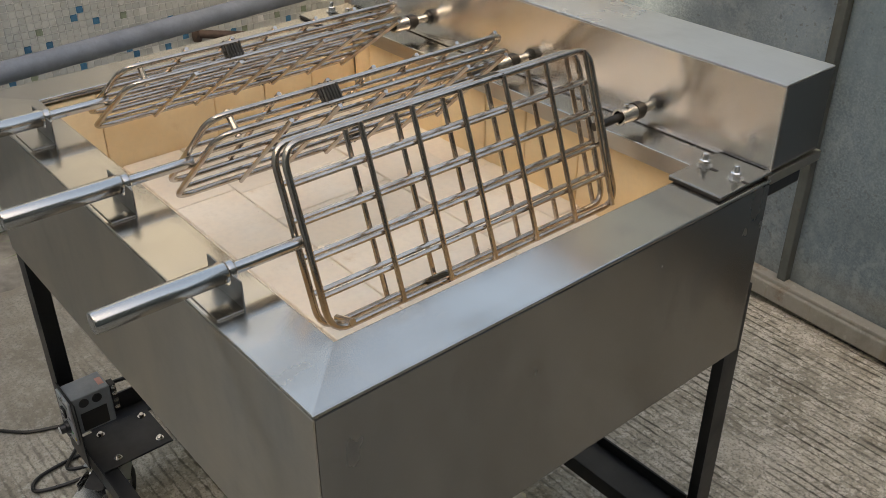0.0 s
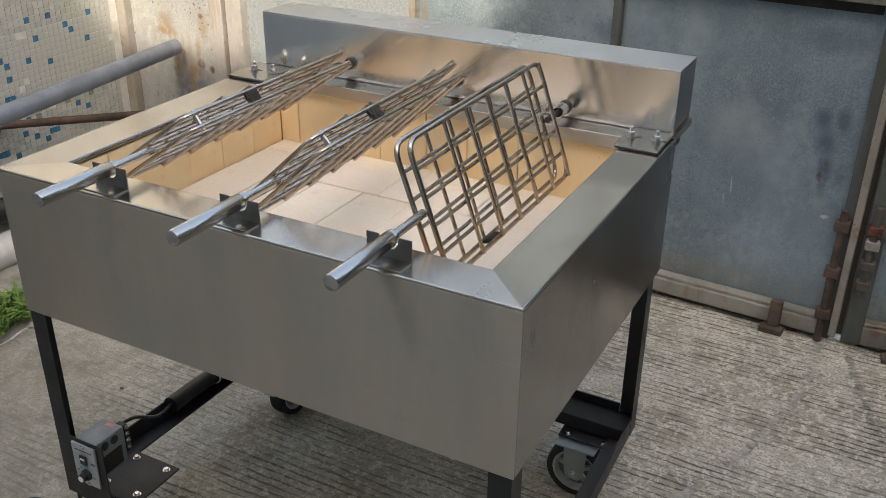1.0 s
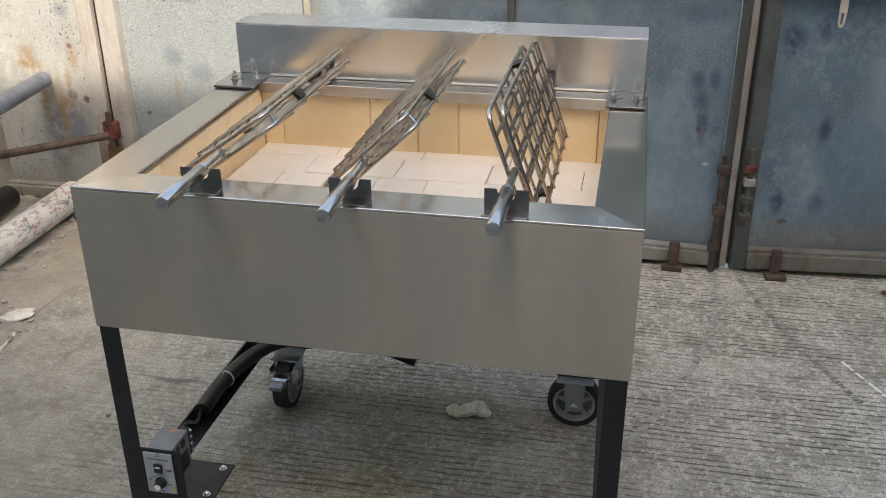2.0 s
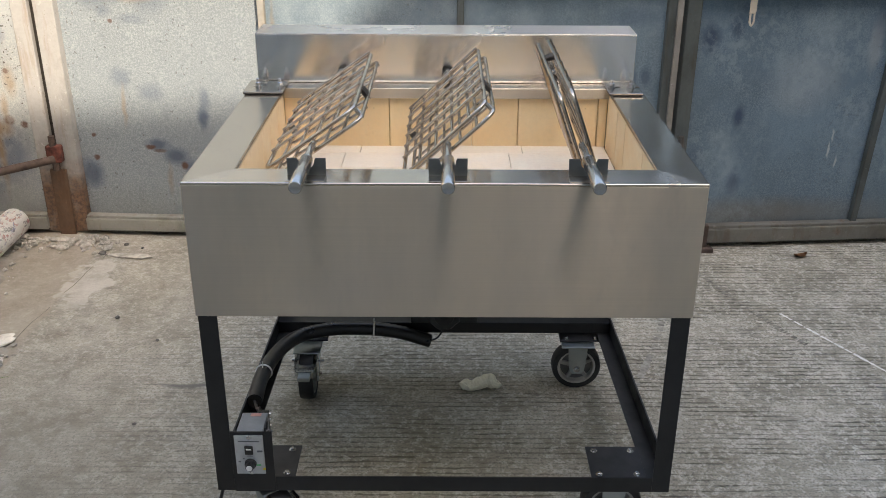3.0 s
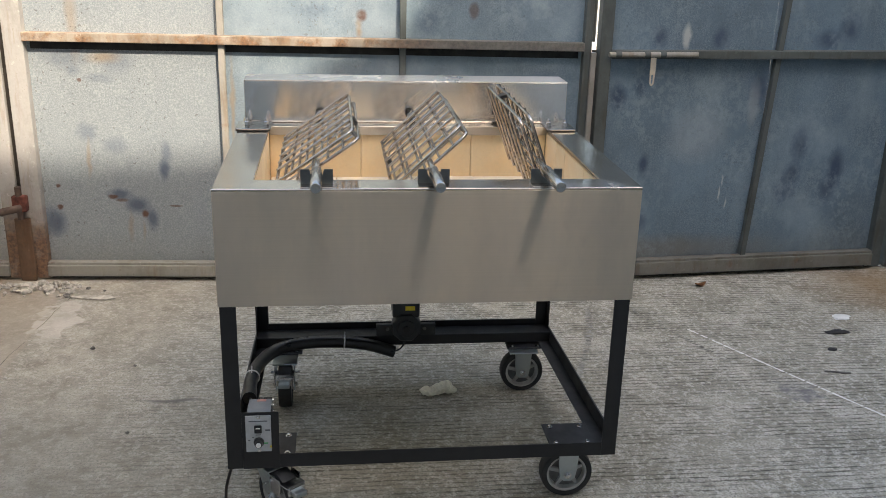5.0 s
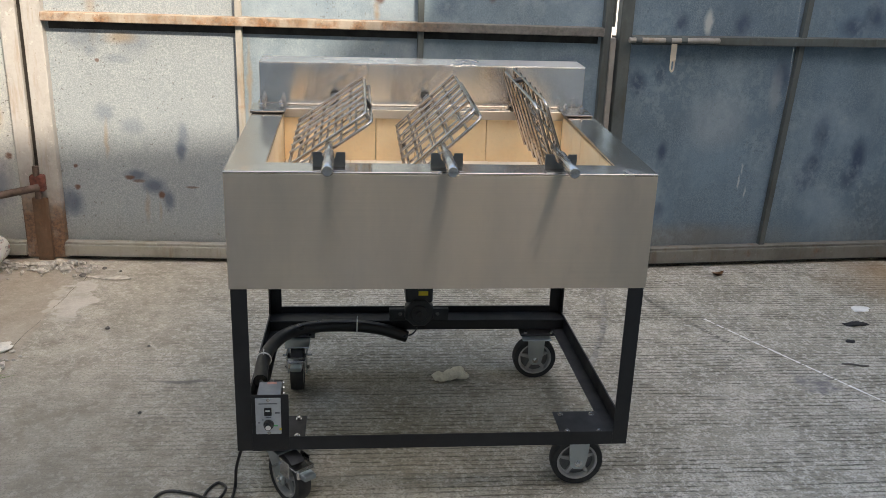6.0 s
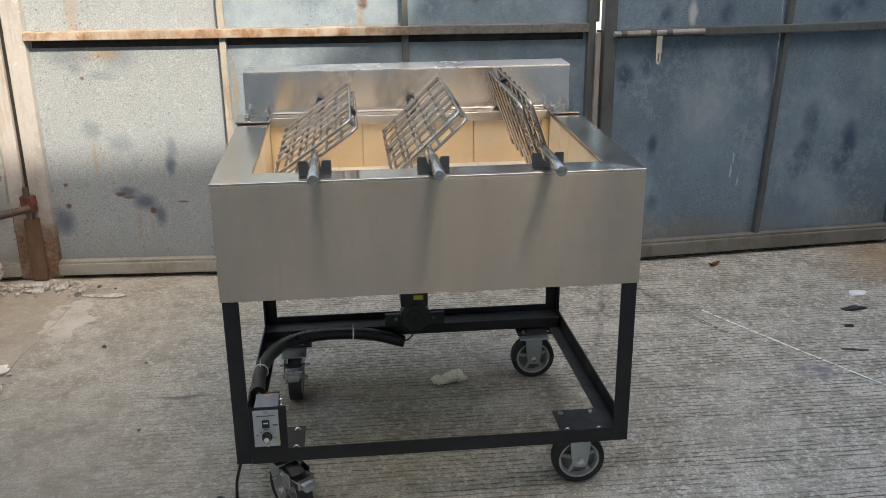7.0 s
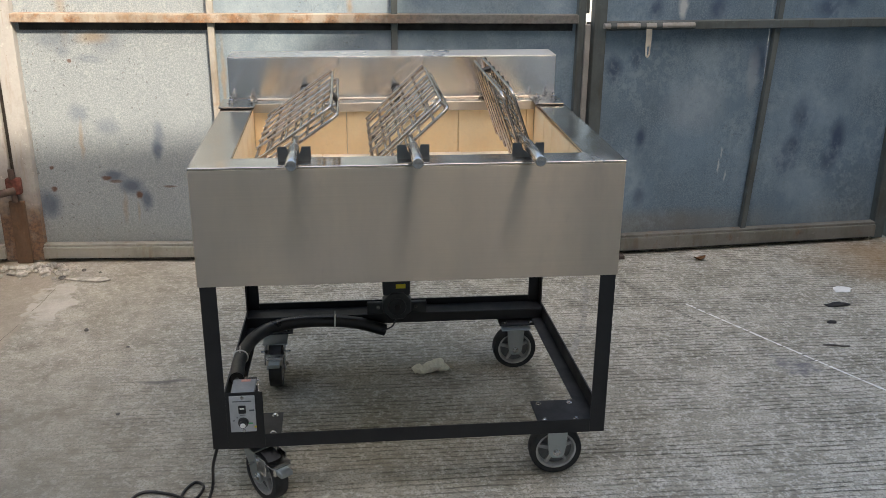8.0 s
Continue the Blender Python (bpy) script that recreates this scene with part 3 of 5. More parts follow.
strip(bezier((1.24, 1.235), (1.46, 0.83), (1.75, 0.33), 150), 0.012, 0.003, CHALK, "scrape_mark", "pale scrape line on the concrete yard", "scrape", 0.1)
strip(bezier((0.865, 1.84), (0.94, 1.25), (0.45, 0.45), 160)[:140], 0.03, 0.003, TYRE_MARK, "wheel_track", "faint pale wheel track on the concrete yard", "track", 0.3)
strip(bezier((0.965, 1.76), (1.06, 1.4), (1.26, 1.0), 130), 0.024, 0.0035, TYRE_DARK, "wheel_track", "faint dark wheel track on the concrete yard", "track", 0.45)


strip([(-1.5 + (k - 12) * 0.0075 + 0.004 * math.sin(k * 1.7), 0.3 + 0.06 * k) for k in range(11, 25)], 0.0035, 0.003, DIRT_DARK, "slab_joint", "dark open joint between two concrete slabs", "joint", 0.2)
strip([(-1.428 - 0.06 * (k / 20) ** 2 + 0.004 * math.sin(k * 2.1), 0.2 + 0.035 * k) for k in range(21)], 0.012, 0.004, STONE, "slab_edge", "pale broken edge of the concrete beside the grass", "edge")


def bank_edge(y):
    """Where the dirt meets the concrete; it reaches further out in front of the gate."""
    k = min(1, max(0, (y - 0.92) / 0.25))
    return -1.475 - 0.265 * k * k * (3 - 2 * k) + 0.05 * noise.noise((0, y * 4, 0)) + 0.02 * noise.noise((3, y * 15, 0)) - (0.1 if y > 1.75 else 0)


def bank_height(x, y):
    u = min(1.0, (x + 2.3) / (bank_edge(y) + 2.3))
    h = 0.05 * min(1, (1 - u) * 4) * (0.7 + 0.6 * noise.noise((x * 3, y * 3, 1)))
    h += 0.022 * min(1, (1 - u) * 8) * noise.noise((x * 14, y * 14, 2)) + 0.01 * noise.noise((x * 40, y * 40, 5)) * min(1, (1 - u) * 8)
    return max(h, 0.003) if u < 1 else 0.0


def left_bank():
    """Dirt and cement crumbs between the concrete and the tiled wall."""
    bm = bmesh.new()
    nx, ny = 34, 100
    grid = []
    for j in range(ny + 1):
        y = -2.0 + 3.93 * j / ny
        row = []
        for i in range(nx + 1):
            u = i / nx
            x = -2.3 + (bank_edge(y) + 2.3) * u
            row.append(bm.verts.new((x, y, bank_height(x, y) if u < 1 else -0.004)))
        grid.append(row)
    for j in range(ny):
        for i in range(nx):
            bm.faces.new((grid[j][i], grid[j][i + 1], grid[j + 1][i + 1], grid[j + 1][i]))
    return tagged(smooth(part("dirt_bank", bm, DIRT), 60), "dry dirt bank with cement crumbs along the wall", "dirt", kind="structure")


left_bank()


def stone_mesh(size, seed, squash=0.5, cuts=2):
    rng = random.Random(seed)
    bm = bmesh.new()
    bmesh.ops.create_icosphere(bm, subdivisions=cuts, radius=1)
    o = Vector((rng.uniform(0, 50), rng.uniform(0, 50), 0))
    for v in bm.verts:
        k = 1 + 0.45 * noise.noise(v.co * 1.3 + o) + 0.15 * noise.noise(v.co * 4 + o)
        v.co = Vector((v.co.x * size[0], v.co.y * size[1], v.co.z * size[2])) * k
    low = min(v.co.z for v in bm.verts) * squash
    for v in bm.verts:
        v.co.z = max(v.co.z, low) - low
    return bm


def loose_stones():
    rng = random.Random(5)
    bm = bmesh.new()
    for i in range(420):
        y = rng.uniform(0.4, 1.86)
        x = bank_edge(y) + 0.04 - abs(rng.gauss(0, 0.13))
        if i % 3 == 0:
            x, y = rng.uniform(-1.82, -1.4), 1.885 - abs(rng.gauss(0, 0.05))
        lift = 0.0
        if i % 2 == 0 and i > 120:
            # heaps at the foot of the post
            k = rng.choice((-1.74, -1.6, -1.53, -1.85))
            x, y = k + rng.gauss(0, 0.035), 1.875 - abs(rng.gauss(0, 0.035))
            lift = rng.uniform(0, 0.016)
        s = rng.uniform(0.004, 0.016) * (1.6 if i % 9 == 0 else 0.8)
        b = stone_mesh((s, s * rng.uniform(0.5, 1.3), s * rng.uniform(0.45, 0.8)), i, 0.5, 1 if i % 3 else 2)
        bmesh.ops.rotate(b, matrix=Matrix.Rotation(rng.uniform(0, 6.3), 3, "Z"), verts=b.verts)
        z = bank_height(x, y) + lift
        bmesh.ops.translate(b, vec=(x, y, z), verts=b.verts)
        merge(bm, b)
    return tagged(part("cement_rubble", bm, RUBBLE), "pale broken cement crumbs lying along the dirt bank", "rubble", kind="stuff")


loose_stones()
for i, (x, y, s) in enumerate([(-1.43, 1.74, 0.014), (-1.36, 1.83, 0.01), (-1.47, 1.9, 0.013), (-1.28, 1.8, 0.006)]):
    st = tagged(part("dark_stone", stone_mesh((s, s, s * 0.7), 300 + i), STONE_DARK), "small dark stone on the concrete by the gate", "stone", "dark stones by the gate")
    st.location = (x, y, 0)
shard = tagged(part("plaster_shard", extrude_poly([(-0.11, 0.0, 0.002), (-0.05, -0.022, 0.002), (0.06, -0.03, 0.004), (0.1, -0.012, 0.004), (0.07, 0.012, 0.006), (-0.02, 0.01, 0.004)], (0, 0, 0.004)), RUBBLE), "thin pale shard of plaster lying by the gate foot", "rubble")
shard.location, shard.rotation_euler = (-1.31, 1.72, 0), (0, 0, -0.1)
def twisted_lump():
    """An elongated broken lump with a saddle in it."""
    pts = [(-0.06, 0.004, 0.014), (-0.045, 0.002, 0.02), (-0.02, -0.002, 0.024), (0.005, 0.004, 0.03), (0.03, 0.006, 0.031), (0.048, -0.004, 0.024), (0.06, -0.008, 0.014)]
    bm = tube(spline(pts, 4), 0.02, 14, radii=[0.012 + 0.012 * math.sin(math.pi * k / 24) for k in range(25)])
    for v in bm.verts:
        v.co += v.co.normalized() * 0.011 * noise.noise(v.co * 38) + Vector((0, 0, 0.008 * noise.noise(v.co * 90)))
        v.co.z = max(0.001, v.co.z * 0.85)
    return bm


rock = tagged(part("cement_lump", twisted_lump(), CREAM_LUMP), "pale cream lump of broken cement under the cart", "rubble")
rock.location, rock.rotation_euler = (0.116, 0.722, 0), (0, 0, 0.12)
slab_piece = tagged(part("cement_slab_piece", stone_mesh((0.075, 0.04, 0.014), 441, 0.3, 3), STONE), "pale broken slab of cement on the yard joint", "rubble")
slab_piece.location, slab_piece.rotation_euler = (-1.555, 0.985, 0.002), (0, 0, 0.75)
for i, (x, y, z, w) in enumerate([(-1.19, 1.182, 0.0, 0.009), (-1.0, 1.02, 0.0, 0.006), (-0.93, 0.52, 0.0, 0.006)]):
    st = tagged(part("dark_stone", stone_mesh((w, w, w * 0.7), 340 + i), STONE_DARK), "tiny dark pebble on the concrete", "stone", "dark pebbles on the yard")
    st.location = (x, y, z)
scrap = tagged(part("white_scrap", stone_mesh((0.045, 0.03, 0.008), 418), WHITE_PLASTIC), "crumpled white paper scrap on the concrete", "litter")
scrap.location = (1.978, 1.325, 0)
scrap = tagged(part("black_scrap", stone_mesh((0.05, 0.018, 0.01), 423), RAG_BLACK), "torn black plastic scrap on the concrete", "litter")
scrap.location = (1.874, 1.168, 0)
scrap = tagged(part("black_scrap", stone_mesh((0.022, 0.011, 0.006), 431), RAG_BLACK), "small torn black plastic scrap on the concrete", "litter")
scrap.location = (1.767, 1.007, 0)
twig = tagged(smooth(part("twig", tube([(-0.045, 0.012, 0.004), (-0.01, 0.004, 0.005), (0.02, -0.006, 0.004), (0.05, -0.01, 0.004)], 0.0035, 7), STONE_DARK)), "thin dark twig lying on the concrete", "twig")
twig.location = (1.678, 0.8, 0)


def dry_leaf(at, turn, seed):
    rng = random.Random(seed)
    bm = bmesh.new()
    rows = []
    for i in range(9):
        t = i / 8
        w = 0.016 * math.sin(math.pi * min(1, t * 1.02)) ** 0.7 + 0.001
        rows.append([(t * 0.065 - 0.03, s * w, 0.006 + 0.012 * (t - 0.5) ** 2 * 4 + 0.006 * abs(s) + rng.uniform(0, 0.002)) for s in (-1, -0.5, 0, 0.5, 1)])
    vs = [[bm.verts.new(p) for p in r] for r in rows]
    for a, b in zip(vs, vs[1:]):
        for k in range(4):
            bm.faces.new((a[k], a[k + 1], b[k + 1], b[k]))
    bmesh.ops.solidify(bm, geom=bm.faces[:], thickness=0.0008)
    ob = tagged(part("dry_leaf", bm, DEAD_LEAF), "curled brown dry leaf on the concrete", "leaf")
    ob.location, ob.rotation_euler = at, (0, 0, turn)


dry_leaf((1.484, 1.738, -0.004), 0.3, 3)


def grass_tuft(at, seed, count, reach):
    rng = random.Random(seed)
    bm = bmesh.new()
    for i in range(count):
        a, r = rng.uniform(0, 6.28), rng.uniform(0, reach)
        base = Vector((r * math.cos(a), r * math.sin(a), 0))
        lean = Vector((rng.uniform(-1, 1), rng.uniform(-1, 1), 0)) * rng.uniform(0.03, 0.09)
        h, w = rng.uniform(0.03, 0.11), rng.uniform(0.003, 0.009)
        side = Vector((-lean.y, lean.x, 0)).normalized() * w
        prev = None
        for k in range(5):
            t = k / 4
            p = base + lean * t * t * 1.4 + Vector((0, 0, h * (t - 0.35 * t * t * t)))
            q = side * (1 - t) ** 0.6
            cur = (bm.verts.new(p - q), bm.verts.new(p + q + Vector((0, 0, 0.0004))))
            if prev:
                bm.faces.new((prev[0], prev[1], cur[1], cur[0]))
            prev = cur
    ob = tagged(part("grass", bm, LEAF), "green grass tuft growing at the edge of the concrete", "grass", kind="stuff")
    ob.location = at


grass_tuft((-1.56, 0.68, 0.012), 2, 240, 0.09)
grass_tuft((-1.67, 0.5, 0.02), 3, 220, 0.12)
grass_tuft((-1.55, 0.53, 0.012), 4, 200, 0.09)
grass_tuft((-1.6, 0.36, 0.015), 6, 160, 0.1)


def weed(at, seed, count):
    """A low plant with broad pointed leaves on short stalks."""
    rng = random.Random(seed)
    bm = bmesh.new()
    for i in range(count):
        a = 6.28 * i / count + rng.uniform(-0.4, 0.4)
        d, n = Vector((math.cos(a), math.sin(a), 0)), Vector((-math.sin(a), math.cos(a), 0))
        reach, rise, w = rng.uniform(0.04, 0.085), rng.uniform(0.03, 0.09), rng.uniform(0.009, 0.016)
        prev = None
        for k in range(7):
            t = k / 6
            p = d * reach * t + Vector((0, 0, rise * (1.5 * t - 0.8 * t * t)))
            q = n * w * (0.08 if t < 0.3 else math.sin(math.pi * min(1, (t - 0.25) / 0.76)) + 0.05)
            dip = Vector((0, 0, 0.004))
            cur = (bm.verts.new(p - q), bm.verts.new(p - dip), bm.verts.new(p + q))
            if prev:
                bm.faces.new((prev[0], prev[1], cur[1], cur[0]))
                bm.faces.new((prev[1], prev[2], cur[2], cur[1]))
            prev = cur
    ob = tagged(smooth(part("weed", bm, LEAF), 60), "low green weed with broad pointed leaves in the dirt", "plant", "weeds beside the yard")
    ob.location = at


for k, (x, y, n) in enumerate([(-1.53, 0.64, 11), (-1.6, 0.58, 9), (-1.64, 0.42, 12), (-1.51, 0.5, 8)]):
    weed((x, y, bank_height(x, y) - 0.004), 20 + k, n)


# ---- gate ----
def gate_frame_at(x0, y0, x1, y1):
    """Pose whose x axis runs along the foot of a gate leaf, and its length."""
    d = Vector((x1 - x0, y1 - y0, 0))
    return pose(x0, y0, 0, 0, 0, math.degrees(math.atan2(d.y, d.x))), d.length


def gate_leaf(name, label, ends, bars, beam, sheet_mats, stile_mats, rail_mat, beam_mat, bar_mats, top=2.25, stiles=(0.07, 0.08), sill=0.088, lean=0.0, web=False):
    m, length = gate_frame_at(*ends)
    root = thing(name, label, "gate", kind="structure")
    root.matrix_world = m
    xs = [stiles[0], *bars, length - stiles[1]]
    for i in range(len(xs) - 1):
        for lo, hi in ((sill, beam[0]), (beam[1], top - 0.05)):
            bm = block((xs[i] + 0.001, 0.028, lo - 0.012), (xs[i + 1] - 0.001, 0.031, hi + 0.012))
            part("sheet", bm, sheet_mats[min(i, len(sheet_mats) - 1)], root)
    for (a, b), mat in zip(((0, stiles[0]), (length - stiles[1], length)), stile_mats):
        part("stile", block((a, -0.012, 0.008), (b, 0.04, top), 0.004), mat, root)
    for i, x in enumerate(bars):
        for lo, hi in ((sill, beam[0]), (beam[1], top - 0.05)):
            bar = block((x - 0.014, -0.004, lo - 0.002), (x + 0.014, 0.026, hi + 0.002), 0.003)
            for v in bar.verts:
                v.co.x += lean * (v.co.z - 0.6)
            part("upright", bar, bar_mats[min(i, len(bar_mats) - 1)], root)
    part("beam", block((stiles[0] - 0.002, -0.024, beam[0]), (length - stiles[1] + 0.002, 0.034, beam[1]), 0.003), beam_mat, root)
    # web lays dark strips on the sheets: the beam's shadow, painted in
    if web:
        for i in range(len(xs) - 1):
            part("beam_shadow", block((xs[i] + 0.015, 0.0255, beam[0] - 0.036), (xs[i + 1] - 0.015, 0.0278, beam[0] - 0.001)), SHADE_BLACK, root, "dark strip standing for the shadow below the beam")
    # dark strip stands for the shade in the gap under the rail
    part("foot_gap", block((stiles[0], 0.018, 0.001), (length - stiles[1], 0.026, 0.03)), SHADE_BLACK, root)
    part("bottom_rail", block((stiles[0] - 0.002, -0.03, 0.022), (length - stiles[1] + 0.002, 0.034, sill - 0.012), 0.005), rail_mat, root)
    part("rail_lip", block((stiles[0], -0.02, sill - 0.012), (length - stiles[1], 0.02, sill), 0.003), rail_mat, root)
    part("top_rail", block((stiles[0] - 0.002, -0.01, top - 0.05), (length - stiles[1] + 0.002, 0.034, top), 0.003), beam_mat, root)
    return root


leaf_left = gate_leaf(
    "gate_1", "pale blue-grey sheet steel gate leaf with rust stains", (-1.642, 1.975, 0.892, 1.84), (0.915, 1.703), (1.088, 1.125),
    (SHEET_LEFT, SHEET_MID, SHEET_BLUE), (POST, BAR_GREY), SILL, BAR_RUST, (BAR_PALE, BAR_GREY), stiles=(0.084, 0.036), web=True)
leaf_right = gate_leaf(
    "gate_2", "dark blue-grey sheet steel gate leaf with sprayed stains", (0.928, 1.84, 2.515, 1.962), (0.855,), (1.057, 1.093),
    (SHEET_RIGHT,), (BAR_GREY, BAR_GREY), SILL_DARK, BAR_GREY, (BAR_GREY,), stiles=(0.058, 0.06), sill=0.098, lean=0.052)
far_right = gate_leaf(
    "gate_3", "dark blue-grey fixed sheet steel panel beside the gate", (2.54, 1.965, 4.34, 2.09), (0.9,), (1.05, 1.09),
    (SHEET_RIGHT,), (BAR_GREY, BAR_GREY), SILL, BAR_GREY, (BAR_GREY,))
side_leaf = gate_leaf(
    "gate_4", "fixed pale sheet steel panel streaked with rust", (-2.285, 1.985, -1.664, 1.975), (), (1.3, 1.34),
    (SHEET_SIDE,), (BAR_PALE, POST), SILL, BAR_PALE, (BAR_PALE,), stiles=(0.06, 0.07))


# slide bolt and pull on the right leaf, in its own axes
part("slide_bolt", tube([(0.036, -0.037, 1.079), (0.455, -0.037, 1.079)], 0.012, 14), BAR_PALE, leaf_right, "pale rusty slide bolt")
for x in (0.065, 0.2, 0.275):
    part("bolt_guide", tube([(x, -0.037, 1.079), (x + 0.026, -0.037, 1.079)], 0.0155, 14), BAR_GREY, leaf_right)
part("bolt_pull", block((0.228, -0.052, 0.99), (0.254, -0.048, 1.066), 0.001), CREAM, leaf_right, "pale flat pull of the bolt")
loop = fillet([(0.249, -0.05, 0.995), (0.249, -0.05, 0.955), (0.241, -0.05, 0.942), (0.233, -0.05, 0.955), (0.233, -0.05, 0.995)], 0.006)
part("pull_loop", tube(loop, 0.004, 8), CREAM, leaf_right)
# drop bolts and floor catches at the meeting stiles
part("drop_bolt", tube([(2.507, -0.03, 0.004), (2.507, -0.03, 0.47)], 0.012, 12), RUSTY, leaf_left, "rusty drop bolt")
for z in (0.09, 0.24, 0.4):
    part("bolt_guide", block((2.485, -0.045, z), (2.53, -0.012, z + 0.035), 0.004), RUSTY, leaf_left)
part("catch", block((2.325, -0.07, 0.0), (2.4, -0.03, 0.02), 0.003), RUSTY, leaf_left)
part("catch_upright", block((2.345, -0.05, 0.02), (2.385, -0.03, 0.115), 0.004), RUSTY, leaf_left)
part("drop_bolt", tube([(0.024, -0.03, 0.2), (0.024, -0.03, 0.5)], 0.012, 12), BAR_BROWN, leaf_right, "rusty drop bolt with flaking paint")
for z, mt in ((0.41, RED_RUST), (0.36, BAR_PALE), (0.29, BAR_BROWN), (0.22, BAR_BROWN)):
    part("bolt_guide", block((0.004, -0.046, z), (0.046, -0.012, z + 0.03), 0.004), mt, leaf_right)
part("catch", block((0.125, -0.08, 0.0), (0.2, -0.032, 0.018), 0.003), RUSTY, leaf_right)
part("catch_upright", block((0.142, -0.055, 0.018), (0.178, -0.032, 0.115), 0.004), RUSTY, leaf_right)
part("edge_strip", block((2.5345, -0.03, 0.03), (2.557, -0.004, 1.085), 0.002), STRIP, leaf_left, "pale worn edge strip")
# added strip: keeps daylight out of the gap and stands for its shade
part("gap_cover", block((2.55, 0.034, 0.012), (2.6, 0.038, 1.09), 0.001), BAR_BROWN, leaf_left, "added dark brown strip filling the shaded gap behind the meeting stiles")
part("edge_strip", block((2.5385, 0.0, 1.13), (2.553, 0.02, 2.25), 0.002), BAR_GREY, leaf_left)
# clamp and rusted stay rod at the hinge post
part("hinge_block", block((-0.035, -0.05, 0.335), (0.03, -0.012, 0.41), 0.008), RED_RUST, leaf_left, "red rusty hinge block")
part("hinge_pin", tube([(-0.005, -0.035, 0.3), (-0.005, -0.035, 0.45)], 0.014, 12), RUSTY, leaf_left)
part("foot_post", block((-0.04, -0.03, 0.0), (0.03, -0.013, 0.3), 0.004), FOOT, leaf_left, "rust-eaten foot of the post")
# dark strip put in for the shade between the two posts
part("gap_strip", block((-0.03, 0.012, 0.0), (0.002, 0.02, 2.24), 0.001), SOOT_AND_SHADE, leaf_left)
stay = tagged(smooth(part("stay_rod", tube([(-1.625, 1.875, 0.37), (-2.277, 1.235, 0.37)], 0.017, 14), RUSTY)), "rusty brown stay rod from gate post to wall", "rod")
part("wall_flange", turned([(0, 0.034), (0.02, 0.034), (0.024, 0.026)], (-2.272, 1.24, 0.37), (-1.6, 1.88, 0.37), 18), RUSTY, stay)


# ---- tiled wall, pipes ----
def tiled_wall():
    root = thing("wall_west", "white mosaic tiled wall with scattered blue tiles", "wall", kind="structure")
    part("wall_body", block((-2.6, -5.0, 0), (-2.276, 2.3, 3.0)), GROUT, root)
    return root


tiled = tiled_wall()
pipe = tagged(smooth(part("grey_pipe", tube([(-1.927, 1.95, 0.576), (-1.735, 0.3, 0.576), (-1.5, -1.71, 0.576)], 0.034, 22), PIPE_GREY)), "thick blue-grey painted pipe ending at the gate", "pipe")
br = thing("pipe_bracket", "grey steel bracket holding the pipe to the wall", "bracket")
part("arm", block((-2.28, -1.015, 0.53), (-1.56, -0.985, 0.541), 0.002), BAR_GREY, br)
part("clip", tube([(-1.583 + 0.037 * math.cos(a), -1.0, 0.576 + 0.037 * math.sin(a)) for a in [k * math.pi / 8 for k in range(16)]], 0.004, 6, True), BAR_GREY, br)


def lying_pipe(points, r, material, name, label):
    bm = tube(points, r, 24)
    return tagged(smooth(part(name, bm, material)), label, "pipe")


lying_pipe([(-1.84, 1.885, 0.086), (-1.836, 1.2, 0.086), (-1.825, 0.4, 0.088), (-1.81, -0.6, 0.088)], 0.06, PVC, "white_pipe", "white plastic drain pipe in torn printed film lying on dirt")
lying_pipe([(-2.1, 1.8, 0.09), (-2.1, 1.0, 0.1), (-2.12, -0.4, 0.1)], 0.05, PLASTIC_BLACK, "black_pipe", "black plastic pipe lying on the dirt")


# ---- unseen blocks added to close the yard and shape its light ----
def outer_block(name, label, poly, y0, y1):
    bm = extrude_poly([(x, y0, z) for x, z in poly], (0, y1 - y0, 0))
    ob = tagged(part(name, bm, RENDERED), label, "building", kind="structure")
    return fix(ob)


outer_block("shade_block_south", "unseen rendered block added behind the yard to shade it", [(-9, 0), (9, 0), (9, 6.04), (-9, 6.04)], -3.5, -9.0)
# unseen blocker; its outline is cut to set the shadow edge on the gate
outer_block("shade_block_stepped", "unseen stepped block added to shape the sun shadow on the gate", [(1.95, 6.042), (9, 6.042), (9, 9.5), (3.05, 9.5), (2.85, 7.1), (2.6, 6.56), (2.3, 6.48), (2.15, 6.35)], -3.5, -3.8)
wall_e = outer_block("reflected_wall_east", "unseen dark side wall added for the steel to reflect", [(4.4, 0), (4.8, 0), (4.8, 4.2), (4.4, 4.2)], -3.5, 2.4)

# unseen wall, made dark so that the cart's side panel reflects dark
wall_e.data.materials[0] = DARK_WALL

# ---- the grill cart ----
W, RIM, LOW, DEPTH = 0.55, 0.968, 0.653, 0.808
XL, XR, YF, YB = -0.453, 0.459, 0.089, 0.765
cart = thing("grill_cart", "stainless steel charcoal grill cart with black frame on castors", "grill")


def panel(name, lo, hi, material, label=""):
    return part(name, block(lo, hi, 0.0015), material, cart, label)


T = 0.003
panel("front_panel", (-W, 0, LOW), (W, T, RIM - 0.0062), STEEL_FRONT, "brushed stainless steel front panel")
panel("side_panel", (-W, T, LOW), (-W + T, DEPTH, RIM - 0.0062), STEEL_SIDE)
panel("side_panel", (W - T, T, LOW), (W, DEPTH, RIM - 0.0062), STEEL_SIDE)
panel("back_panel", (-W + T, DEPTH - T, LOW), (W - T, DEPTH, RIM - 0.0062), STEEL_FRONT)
panel("bottom_panel", (-W + T, T, LOW + 0.01), (W - T, DEPTH - T, LOW + 0.014), STEEL_FRONT)


